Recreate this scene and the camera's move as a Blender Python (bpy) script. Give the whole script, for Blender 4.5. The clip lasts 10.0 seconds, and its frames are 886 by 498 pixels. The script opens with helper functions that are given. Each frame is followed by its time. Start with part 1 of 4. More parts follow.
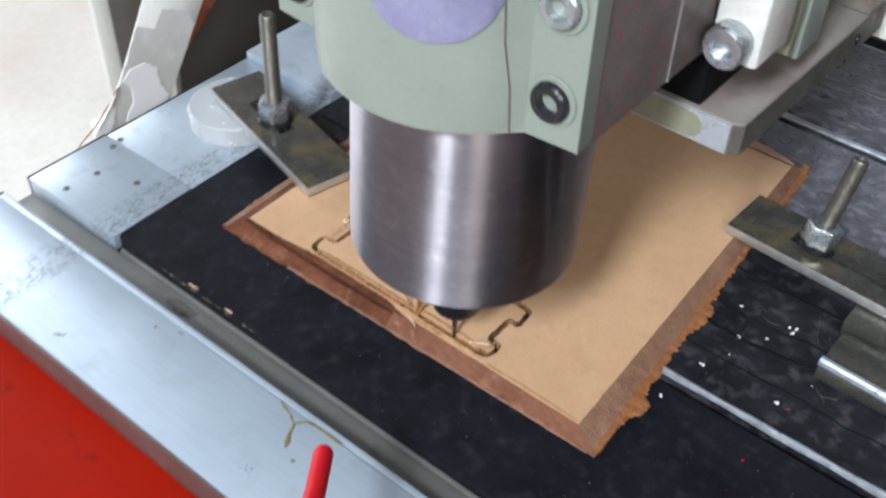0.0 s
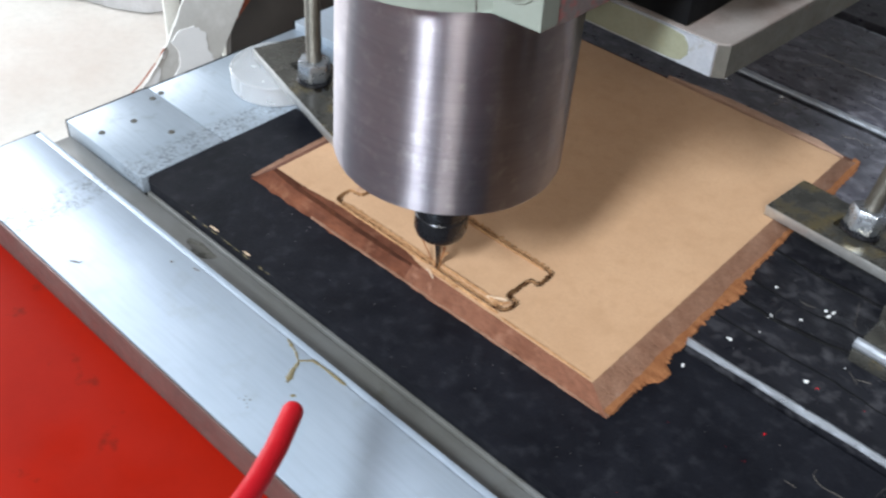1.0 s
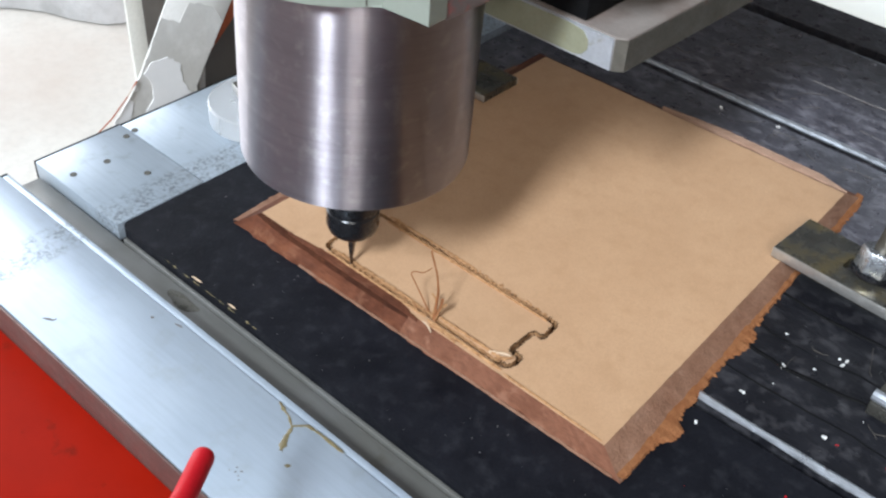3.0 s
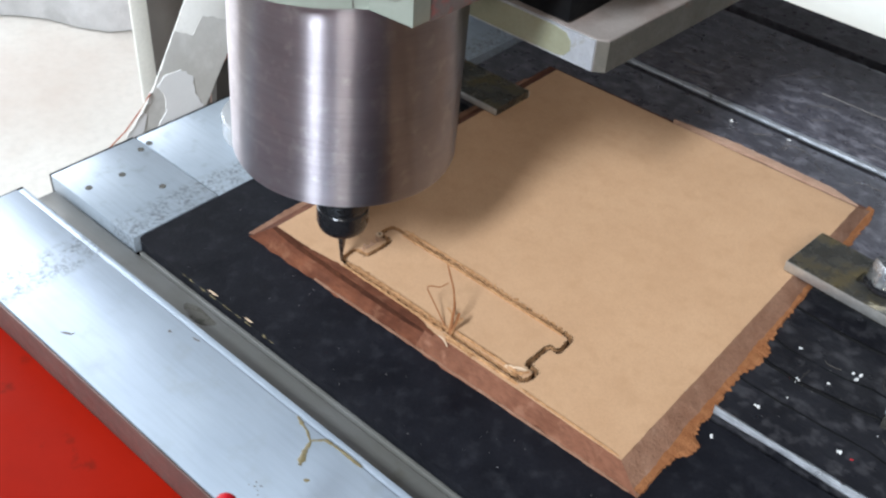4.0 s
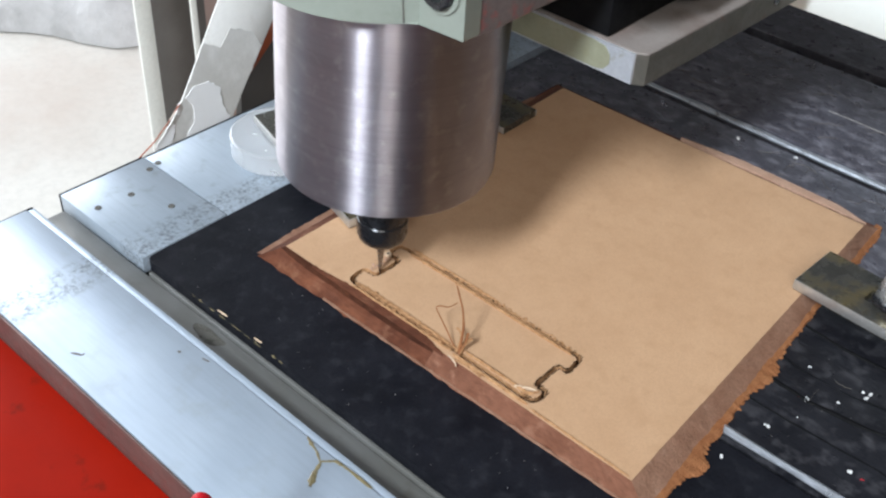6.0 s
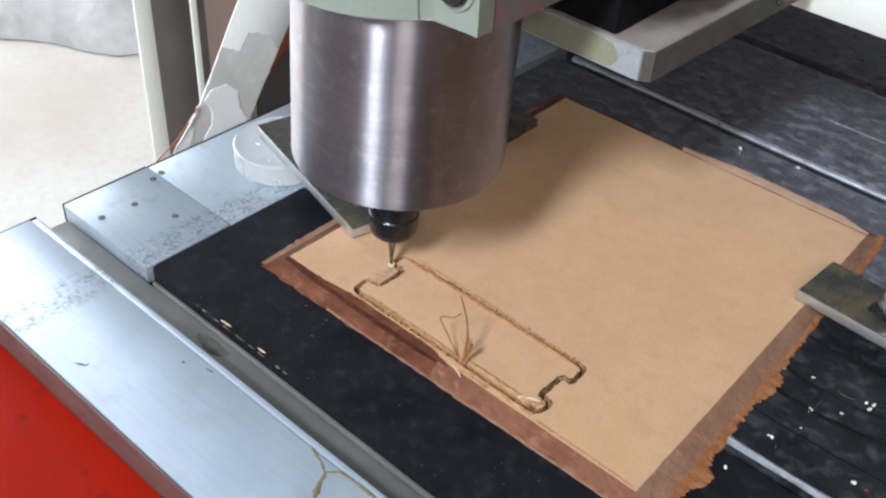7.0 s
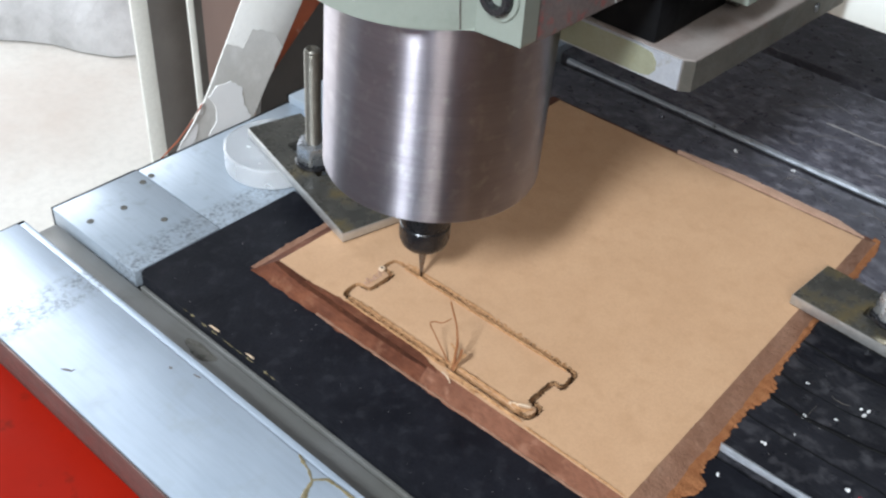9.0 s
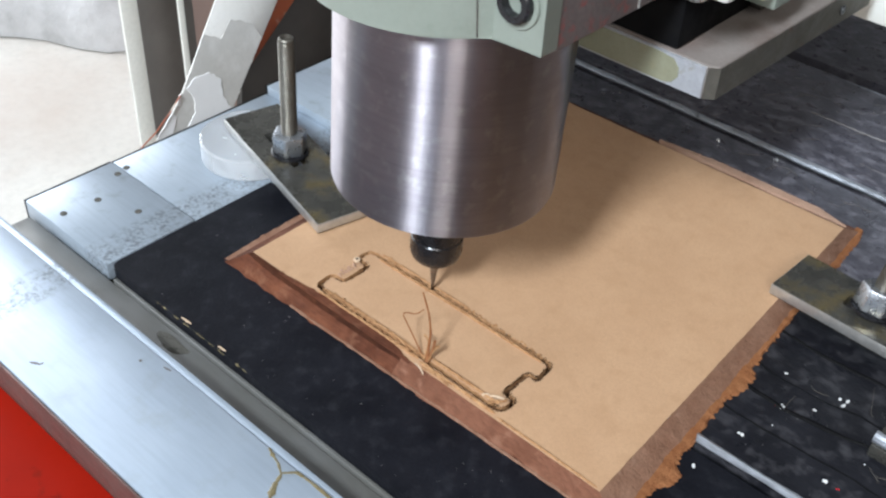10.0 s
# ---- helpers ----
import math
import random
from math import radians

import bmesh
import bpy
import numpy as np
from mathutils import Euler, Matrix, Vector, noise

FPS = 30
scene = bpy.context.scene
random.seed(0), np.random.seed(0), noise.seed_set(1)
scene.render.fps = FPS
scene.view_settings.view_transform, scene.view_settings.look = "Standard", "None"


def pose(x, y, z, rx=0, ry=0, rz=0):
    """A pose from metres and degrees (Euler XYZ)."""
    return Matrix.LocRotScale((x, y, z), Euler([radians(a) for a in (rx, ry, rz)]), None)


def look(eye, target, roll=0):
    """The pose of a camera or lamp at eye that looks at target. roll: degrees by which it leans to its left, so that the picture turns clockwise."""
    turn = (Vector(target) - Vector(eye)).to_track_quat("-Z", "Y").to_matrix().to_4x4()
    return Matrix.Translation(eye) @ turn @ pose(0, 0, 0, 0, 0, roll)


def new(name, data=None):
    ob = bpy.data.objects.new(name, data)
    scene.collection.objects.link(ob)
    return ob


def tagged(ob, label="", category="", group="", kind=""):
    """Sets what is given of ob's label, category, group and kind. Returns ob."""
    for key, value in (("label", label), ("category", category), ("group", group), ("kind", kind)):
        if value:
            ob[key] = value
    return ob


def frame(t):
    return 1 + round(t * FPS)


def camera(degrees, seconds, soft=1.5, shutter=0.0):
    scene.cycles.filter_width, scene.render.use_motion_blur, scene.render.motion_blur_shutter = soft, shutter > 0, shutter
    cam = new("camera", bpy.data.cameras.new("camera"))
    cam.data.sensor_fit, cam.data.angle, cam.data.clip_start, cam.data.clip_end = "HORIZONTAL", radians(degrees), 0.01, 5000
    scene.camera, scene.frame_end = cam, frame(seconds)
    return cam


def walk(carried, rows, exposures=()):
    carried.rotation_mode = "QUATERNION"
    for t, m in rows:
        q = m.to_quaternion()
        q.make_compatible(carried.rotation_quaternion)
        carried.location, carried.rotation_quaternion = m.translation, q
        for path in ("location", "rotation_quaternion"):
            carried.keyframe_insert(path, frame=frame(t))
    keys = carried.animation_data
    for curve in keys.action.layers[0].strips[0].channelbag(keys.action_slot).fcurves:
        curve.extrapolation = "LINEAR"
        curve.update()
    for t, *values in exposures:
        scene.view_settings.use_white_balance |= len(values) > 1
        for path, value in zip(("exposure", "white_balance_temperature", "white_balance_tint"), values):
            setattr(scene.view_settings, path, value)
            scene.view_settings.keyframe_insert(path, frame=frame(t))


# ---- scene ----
cam = camera(45.3, 10.0, soft=2.3, shutter=0.8)
PATH = [
    (0, (0.2967, -0.2334, 0.3341), (0.0709, 0.0552, -0.0061), 1.98),
    (0.1, (0.3057, -0.2349, 0.3320), (0.0720, 0.0512, -0.0050), 2.32),
    (0.2, (0.3220, -0.2320, 0.3101), (0.0727, 0.0527, -0.0168), 3.01),
    (0.3, (0.3232, -0.2274, 0.3072), (0.0759, 0.0556, -0.0227), 3.07),
    (0.4, (0.3310, -0.2247, 0.3012), (0.0749, 0.0599, -0.0204), 2.63),
    (0.5, (0.3326, -0.2195, 0.2959), (0.0759, 0.0659, -0.0244), 2.55),
    (1, (0.3243, -0.2368, 0.2934), (0.0632, 0.0455, -0.0262), 2.82),
    (1.5, (0.3115, -0.2401, 0.2977), (0.0570, 0.0473, -0.0226), 3.05),
    (2, (0.3014, -0.2272, 0.2940), (0.0523, 0.0675, -0.0240), 3.44),
    (3.5, (0.2926, -0.2249, 0.2934), (0.0429, 0.0696, -0.0242), 3.79),
    (4, (0.2892, -0.2291, 0.2974), (0.0389, 0.0666, -0.0186), 3.75),
    (4.5, (0.2869, -0.2299, 0.2989), (0.0354, 0.0668, -0.0153), 3.56),
    (5, (0.2858, -0.2302, 0.3001), (0.0323, 0.0663, -0.0126), 3.43),
    (5.5, (0.2876, -0.2296, 0.2993), (0.0332, 0.0671, -0.0126), 3.38),
    (7, (0.2851, -0.2308, 0.3014), (0.0296, 0.0681, -0.0074), 3.46),
    (7.5, (0.2848, -0.2314, 0.3010), (0.0268, 0.0672, -0.0061), 3.34),
    (8, (0.2846, -0.2304, 0.3009), (0.0261, 0.0679, -0.0060), 3.27),
    (8.5, (0.2848, -0.2288, 0.3010), (0.0262, 0.0685, -0.0068), 3.13),
    (9, (0.2856, -0.2245, 0.3000), (0.0294, 0.0741, -0.0085), 3.40),
    (9.5, (0.2892, -0.2181, 0.2968), (0.0332, 0.0811, -0.0114), 3.28),
    (10, (0.2916, -0.2152, 0.2954), (0.0362, 0.0825, -0.0146), 3.14),
]
walk(cam, [(t, look(eye, target, roll)) for t, eye, target, roll in PATH],
     [(0, 0.13), (0.6, 0.19), (1.2, 0.22), (2.0, 0.20), (4.5, 0.18), (5.5, 0.15), (7.5, 0.12), (10, 0.14)])

# ---- world, daylight openings, exposure ----
world = bpy.data.worlds.new("world")
scene.world = world
world.use_nodes = True
wn = world.node_tree.nodes
sky = wn.new("ShaderNodeTexSky")
sky.sky_type = "NISHITA"
sky.sun_disc = False
sky.sun_elevation, sky.sun_rotation = radians(48), radians(170)
world.node_tree.links.new(sky.outputs[0], wn["Background"].inputs[0])
wn["Background"].inputs[1].default_value = 0.12


def window_light(name, eye, target, w, h, watts, colour):
    """Daylight that comes in through an opening."""
    lamp = bpy.data.lights.new(name, "AREA")
    lamp.shape, lamp.size, lamp.size_y = "RECTANGLE", w, h
    lamp.energy, lamp.color = watts, colour
    ob = new(name, lamp)
    ob.matrix_world = look(eye, target)
    return ob


# south wall: a tall window and a second one further along; west wall: a wide door; north wall: a high window
window_light("daylight_south", (0.62, -2.16, 2.05), (0.10, 0.0, 0.05), 0.44, 0.70, 126, (0.84, 0.94, 1.04))
window_light("daylight_south_second", (2.10, -2.16, 1.75), (0.3, 0.0, 0.0), 0.78, 0.80, 38, (1.0, 0.975, 0.93))
window_light("daylight_door", (-3.12, -0.10, 0.55), (0.0, -0.10, -0.5), 2.50, 2.10, 92, (0.93, 0.97, 1.03))
window_light("daylight_north", (0.30, 3.14, 1.60), (0.30, 0.0, 0.0), 1.60, 1.10, 14, (0.84, 0.93, 1.0))


# ---- helpers for building ----
def part(name, bm, material, parent=None, label="", smooth=True, kind=""):
    me = bpy.data.meshes.new(name)
    bm.normal_update()
    bm.to_mesh(me)
    bm.free()
    me.materials.append(material)
    if smooth:
        me.polygons.foreach_set("use_smooth", [True] * len(me.polygons))
        me.set_sharp_from_angle(angle=radians(32))
    ob = new(name, me)
    if parent is not None:
        ob.parent = parent
    return tagged(ob, label=label, kind=kind)


def thing(name, label, category, group="", m=None, kind=""):
    ob = new(name)
    ob.empty_display_size = 0.01
    if m is not None:
        ob.matrix_basis = m
    return tagged(ob, label, category, group, kind)


def add_box(bm, x0, x1, y0, y1, z0, z1, r=0.0, m=None, seg=2):
    vs = [bm.verts.new((x, y, z)) for x in (x0, x1) for y in (y0, y1) for z in (z0, z1)]
    fs = [bm.faces.new([vs[i] for i in q]) for q in
          ((0, 1, 3, 2), (4, 6, 7, 5), (0, 4, 5, 1), (2, 3, 7, 6), (0, 2, 6, 4), (1, 5, 7, 3))]
    got = set(vs)
    if r > 0:
        es = list({e for f in fs for e in f.edges})
        out = bmesh.ops.bevel(bm, geom=es, offset=r, segments=seg, profile=0.5, affect="EDGES")
        got = set(out["verts"]) | {v for v in vs if v.is_valid}
    if m is not None:
        bmesh.ops.transform(bm, matrix=m, verts=[v for v in got if v.is_valid])
    return bm


def box(*a, **k):
    return add_box(bmesh.new(), *a, **k)


def add_lathe(bm, profile, seg=48, m=None):
    """Turned body about z from (radius, height) pairs, closed where the radius is zero."""
    rings, made = [], []
    for r, z in profile:
        if r <= 1e-6:
            ring = [bm.verts.new((0, 0, z))]
        else:
            ring = [bm.verts.new((r * math.cos(2 * math.pi * k / seg), r * math.sin(2 * math.pi * k / seg), z)) for k in range(seg)]
        rings.append(ring)
        made += ring
    for a, b in zip(rings, rings[1:]):
        for k in range(seg):
            n = (k + 1) % seg
            if len(a) == 1 and len(b) == 1:
                break
            if len(a) == 1:
                bm.faces.new((a[0], b[n], b[k]))
            elif len(b) == 1:
                bm.faces.new((a[k], a[n], b[0]))
            else:
                bm.faces.new((a[k], a[n], b[n], b[k]))
    if m is not None:
        bmesh.ops.transform(bm, matrix=m, verts=made)
    return bm


def lathe(profile, seg=48, m=None):
    return add_lathe(bmesh.new(), profile, seg, m)


def add_prism(bm, poly, z0, z1, m=None):
    lo = [bm.verts.new((x, y, z0)) for x, y in poly]
    hi = [bm.verts.new((x, y, z1)) for x, y in poly]
    n = len(poly)
    bm.faces.new(hi)
    bm.faces.new(lo[::-1])
    for k in range(n):
        bm.faces.new((lo[k], lo[(k + 1) % n], hi[(k + 1) % n], hi[k]))
    if m is not None:
        bmesh.ops.transform(bm, matrix=m, verts=lo + hi)
    return bm


def prism(poly, z0, z1, m=None, r=0.0):
    bm = add_prism(bmesh.new(), poly, z0, z1, m)
    if r > 0:
        bmesh.ops.bevel(bm, geom=list(bm.edges), offset=r, segments=2, profile=0.5, affect="EDGES")
    return bm


def tube(points, radii, seg=8):
    """A round bar along a line of points."""
    bm = bmesh.new()
    rings = []
    pts = [Vector(p) for p in points]
    for k, p in enumerate(pts):
        d = (pts[min(k + 1, len(pts) - 1)] - pts[max(k - 1, 0)]).normalized()
        q = d.to_track_quat("Z", "Y")
        rings.append([bm.verts.new(p + q @ Vector((radii[k] * math.cos(2 * math.pi * a / seg), radii[k] * math.sin(2 * math.pi * a / seg), 0))) for a in range(seg)])
    for a, b in zip(rings, rings[1:]):
        for k in range(seg):
            bm.faces.new((a[k], a[(k + 1) % seg], b[(k + 1) % seg], b[k]))
    bm.faces.new(rings[0][::-1])
    bm.faces.new(rings[-1])
    return bm


# ---- materials ----
def paint(name, c1, c2, scale=60.0, rough=0.5, metal=0.0, bump=0.15, fine=900.0, stretch=(1, 1, 1), c3=None, c3_scale=25.0, c3_cut=0.58,
          c3_soft=0.08, rough_var=0.12, coat=0.0, spec=0.5, fine_mix=0.25, distance=0.0006, worn=None, c3_plain=True):
    """A surface with two scales of colour, an optional worn or stained layer, uneven gloss and fine relief."""
    m = bpy.data.materials.new(name)
    m.use_nodes = True
    nt = m.node_tree
    n, l = nt.nodes, nt.links
    b = n["Principled BSDF"]
    co = n.new("ShaderNodeTexCoord")
    mp = n.new("ShaderNodeMapping")
    mp.inputs["Scale"].default_value = stretch
    l.new(co.outputs["Object"], mp.inputs["Vector"])

    def nz(s, d=4.0, plain=False):
        t = n.new("ShaderNodeTexNoise")
        t.inputs["Scale"].default_value, t.inputs["Detail"].default_value = s, d
        t.inputs["Roughness"].default_value = 0.6
        l.new((co.outputs["Object"] if plain else mp.outputs[0]), t.inputs["Vector"])
        return t.outputs["Fac"]

    def ramp(src, lo, hi):
        t = n.new("ShaderNodeMapRange")
        t.inputs["From Min"].default_value, t.inputs["From Max"].default_value = lo, hi
        l.new(src, t.inputs["Value"])
        return t.outputs[0]

    def mix(f, a, c):
        t = n.new("ShaderNodeMix")
        t.data_type = "RGBA"
        if isinstance(f, float):
            t.inputs[0].default_value = f
        else:
            l.new(f, t.inputs[0])
        for k, v in ((6, a), (7, c)):
            if isinstance(v, tuple):
                t.inputs[k].default_value = (*v, 1)
            else:
                l.new(v, t.inputs[k])
        return t.outputs[2]

    big, small = nz(scale, plain=True), nz(fine, 3.0)
    col = mix(ramp(big, 0.3, 0.7), c1, c2)
    dark = tuple(v * 0.62 for v in c1)
    fm = n.new("ShaderNodeMath")
    fm.operation = "MULTIPLY"
    l.new(ramp(small, 0.42, 0.75), fm.inputs[0])
    fm.inputs[1].default_value = fine_mix
    col = mix(fm.outputs[0], col, dark)
    if c3:
        col = mix(ramp(nz(c3_scale, 6.0, c3_plain), c3_cut, c3_cut + c3_soft), col, c3)
    if worn:
        # a worn, speckled stripe across the part: (centre, half width) along x, and its colour
        sx = n.new("ShaderNodeSeparateXYZ")
        l.new(co.outputs["Object"], sx.inputs[0])
        d1 = n.new("ShaderNodeMath")
        d1.operation = "SUBTRACT"
        l.new(sx.outputs["X"], d1.inputs[0])
        d1.inputs[1].default_value = worn[0]
        d2 = n.new("ShaderNodeMath")
        d2.operation = "ABSOLUTE"
        l.new(d1.outputs[0], d2.inputs[0])
        band = ramp(d2.outputs[0], worn[1], worn[1] * 0.55)
        speck = ramp(nz(520, 8.0, True), 0.42, 0.64)
        patch = ramp(nz(110, 4.0, True), 0.34, 0.52)
        k1 = n.new("ShaderNodeMath")
        k1.operation = "MULTIPLY"
        l.new(band, k1.inputs[0])
        l.new(speck, k1.inputs[1])
        k2 = n.new("ShaderNodeMath")
        k2.operation = "MULTIPLY"
        l.new(k1.outputs[0], k2.inputs[0])
        l.new(patch, k2.inputs[1])
        k3 = n.new("ShaderNodeMath")
        k3.operation = "MULTIPLY"
        l.new(k2.outputs[0], k3.inputs[0])
        k3.inputs[1].default_value = 0.7
        col = mix(k3.outputs[0], col, worn[2])
    l.new(col, b.inputs["Base Color"])
    r = n.new("ShaderNodeMapRange")
    r.inputs["To Min"].default_value, r.inputs["To Max"].default_value = max(rough - rough_var, 0.03), min(rough + rough_var, 1)
    r.inputs["From Min"].default_value, r.inputs["From Max"].default_value = 0.3, 0.7
    l.new(nz(scale * 2.3, plain=True), r.inputs["Value"])
    l.new(r.outputs[0], b.inputs["Roughness"])
    b.inputs["Metallic"].default_value = metal
    b.inputs["Coat Weight"].default_value = coat
    b.inputs["Specular IOR Level"].default_value = spec
    if bump > 0:
        bp = n.new("ShaderNodeBump")
        bp.inputs["Strength"].default_value, bp.inputs["Distance"].default_value = bump, distance
        l.new(small, bp.inputs["Height"])
        l.new(bp.outputs[0], b.inputs["Normal"])
    return m


M_MDF = paint("mdf_face", (0.470, 0.285, 0.163), (0.516, 0.321, 0.188), 38, 0.62, bump=0.22, fine=1500, fine_mix=0.34, c3=(0.41, 0.242, 0.132), c3_scale=120, c3_cut=0.50, c3_soft=0.4, spec=0.3)
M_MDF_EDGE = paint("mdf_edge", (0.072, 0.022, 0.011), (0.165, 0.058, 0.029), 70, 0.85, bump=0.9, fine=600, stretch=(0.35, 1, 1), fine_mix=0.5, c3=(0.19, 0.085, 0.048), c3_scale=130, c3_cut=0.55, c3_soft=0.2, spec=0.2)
M_MDF_STEP = paint("mdf_dark_step", (0.034, 0.0105, 0.0052), (0.085, 0.028, 0.013), 90, 0.85, bump=0.9, fine=700, stretch=(0.35, 1, 1), fine_mix=0.5, c3=(0.14, 0.050, 0.024), c3_scale=160, c3_cut=0.58, c3_soft=0.2, spec=0.15)
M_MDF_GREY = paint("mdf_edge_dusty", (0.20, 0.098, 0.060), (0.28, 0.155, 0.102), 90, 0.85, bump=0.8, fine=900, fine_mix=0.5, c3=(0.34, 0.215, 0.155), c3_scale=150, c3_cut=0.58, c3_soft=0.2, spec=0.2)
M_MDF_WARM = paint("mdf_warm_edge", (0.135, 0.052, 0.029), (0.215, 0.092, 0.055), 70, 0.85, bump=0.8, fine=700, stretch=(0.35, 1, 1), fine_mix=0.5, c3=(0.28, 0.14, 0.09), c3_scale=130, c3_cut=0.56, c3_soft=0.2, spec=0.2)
M_MDF_FUZZ = paint("mdf_fuzz", (0.38, 0.235, 0.165), (0.47, 0.305, 0.22), 120, 0.9, bump=0.8, fine=1200, fine_mix=0.4, spec=0.15)
M_TORN = paint("torn_fibre", (0.24, 0.090, 0.036), (0.33, 0.145, 0.064), 200, 0.9, bump=1.0, fine=1400, fine_mix=0.5, spec=0.1)
M_FRESH = paint("fresh_cut", (0.56, 0.32, 0.16), (0.33, 0.16, 0.07), 420, 0.85, bump=0.9, fine=2200, fine_mix=0.55, c3=(0.17, 0.080, 0.036), c3_scale=800, c3_cut=0.58, c3_soft=0.1, spec=0.15)
M_KERF = paint("kerf_shade", (0.036, 0.017, 0.008), (0.07, 0.034, 0.016), 300, 0.9, bump=0.8, fine=2000, fine_mix=0.5, spec=0.1)
M_STEEL = paint("turned_steel", (0.395, 0.364, 0.385), (0.298, 0.273, 0.294), 26, 0.32, 1.0, 0.0, 330, (0.04, 0.04, 1.7), rough_var=0.02, fine_mix=0.45, c3=(0.47, 0.445, 0.455), c3_scale=170, c3_cut=0.54, c3_soft=0.26, distance=0.00010)


def turned_grain(m, slope):
    """The fine rings of a lathe: tool marks tilt each height a little, and the gloss spreads along the axis and stays sharp round it."""
    n, l = m.node_tree.nodes, m.node_tree.links
    b = n["Principled BSDF"]
    tan = n.new("ShaderNodeTangent")
    tan.direction_type, tan.axis = "RADIAL", "Z"
    b.inputs["Anisotropic"].default_value = 1.0
    b.inputs["Anisotropic Rotation"].default_value = 0.25
    l.new(tan.outputs[0], b.inputs["Tangent"])
    co, sx, ring, tilt, cmb, add, norm = (n.new("ShaderNode" + k) for k in ("TexCoord", "SeparateXYZ", "TexWhiteNoise", "MapRange", "CombineXYZ", "VectorMath", "VectorMath"))
    l.new(co.outputs["Object"], sx.inputs[0])
    ring.noise_dimensions = "1D"
    l.new(sx.outputs["Z"], ring.inputs["W"])
    tilt.inputs["To Min"].default_value, tilt.inputs["To Max"].default_value = -slope, slope
    l.new(ring.outputs["Value"], tilt.inputs["Value"])
    l.new(tilt.outputs[0], cmb.inputs[2])
    l.new(co.outputs["Normal"], add.inputs[0])
    l.new(cmb.outputs[0], add.inputs[1])
    norm.operation = "NORMALIZE"
    l.new(add.outputs[0], norm.inputs[0])
    l.new(norm.outputs[0], b.inputs["Normal"])


turned_grain(M_STEEL, 0.6)
ALU = dict(scale=22, rough=0.38, metal=0.45, bump=0.10, fine=420, stretch=(0.10, 1.4, 1), rough_var=0.05, fine_mix=0.20, c3=(0.375, 0.425, 0.47), c3_scale=75, c3_cut=0.54, c3_soft=0.3, distance=0.0003)
M_ALU = paint("milled_aluminium", (0.42, 0.495, 0.585), (0.465, 0.54, 0.625), worn=(-0.051, 0.0115, (0.10, 0.102, 0.105)), **ALU)
M_ALU_END = paint("brushed_end_plate", (0.40, 0.465, 0.535), (0.45, 0.515, 0.585), worn=(-0.0535, 0.0105, (0.12, 0.12, 0.122)), **dict(ALU, c3=(0.27, 0.30, 0.325), c3_scale=100, c3_cut=0.57))
M_ALU_SIDE = paint("dark_reddish_side", (0.15, 0.095, 0.085), (0.19, 0.125, 0.11), 60, 0.42, 0.5, 0.2, 500, (0.1, 1, 1), fine_mix=0.3)
M_CHANNEL = paint("oily_channel", (0.115, 0.112, 0.098), (0.18, 0.182, 0.178), 14, 0.42, 0.3, 0.2, 300, (0.1, 1, 1), c3=(0.065, 0.056, 0.034), c3_scale=30, c3_cut=0.56, c3_soft=0.2)
M_BED = paint("worn_black_table", (0.007, 0.0073, 0.010), (0.016, 0.0165, 0.021), 45, 0.40, 0.0, 0.6, 420, (0.35, 1.6, 1), rough_var=0.18, fine_mix=0.55, c3=(0.075, 0.073, 0.080), c3_scale=110, c3_cut=0.50, c3_soft=0.36, spec=0.24)
# far rails: dust, plus the table's bluish sheen lifted into the base colours
M_BED_SHEEN = paint("dusty_table_sheen", (0.044, 0.042, 0.052), (0.084, 0.081, 0.098), 60, 0.38, 0.0, 0.7, 380, (0.75, 1.2, 1), rough_var=0.2, fine_mix=0.6, c3=(0.29, 0.28, 0.315), c3_scale=125, c3_cut=0.49, c3_soft=0.42, spec=0.85, c3_plain=False)
M_MAT = paint("black_rubber_mat", (0.0046, 0.0050, 0.0074), (0.0115, 0.0122, 0.0165), 40, 0.5, 0.0, 0.3, 700, c3=(0.030, 0.031, 0.037), c3_scale=140, c3_cut=0.52, c3_soft=0.42, spec=0.12, fine_mix=0.4)
M_SLOT = paint("slot_dark", (0.004, 0.004, 0.005), (0.008, 0.008, 0.008), 80, 0.7, spec=0.08)
M_LIP = paint("worn_slot_lip", (0.62, 0.66, 0.72), (0.50, 0.53, 0.58), 90, 0.38, 0.8, 0.25, 600, (0.15, 1, 1), fine_mix=0.3, c3=(0.13, 0.13, 0.14), c3_scale=130, c3_cut=0.62)
M_RED = paint("red_enamel", (0.29, 0.0085, 0.0018), (0.23, 0.0064, 0.0014), 14, 0.45, 0.0, 0.06, 300, coat=0.0, spec=0.10, c3=(0.14, 0.008, 0.003), c3_scale=70, c3_cut=0.62, c3_soft=0.12, fine_mix=0.1)
M_HOSE = paint("red_rubber", (0.56, 0.007, 0.016), (0.50, 0.006, 0.013), 60, 0.55, 0.0, 0.1, 700, fine_mix=0.15, spec=0.2)
M_GREEN = paint("pale_green_enamel", (0.245, 0.275, 0.238), (0.212, 0.241, 0.206), 28, 0.42, 0.0, 0.15, 500, coat=0.2, c3=(0.175, 0.205, 0.168), c3_scale=55, c3_cut=0.62, c3_soft=0.12, fine_mix=0.15)
M_GREEN_DIRTY = paint("greasy_enamel", (0.125, 0.100, 0.096), (0.185, 0.150, 0.145), 40, 0.45, 0.2, 0.4, 600, c3=(0.255, 0.085, 0.075), c3_scale=260, c3_cut=0.54, c3_soft=0.12, fine_mix=0.4)
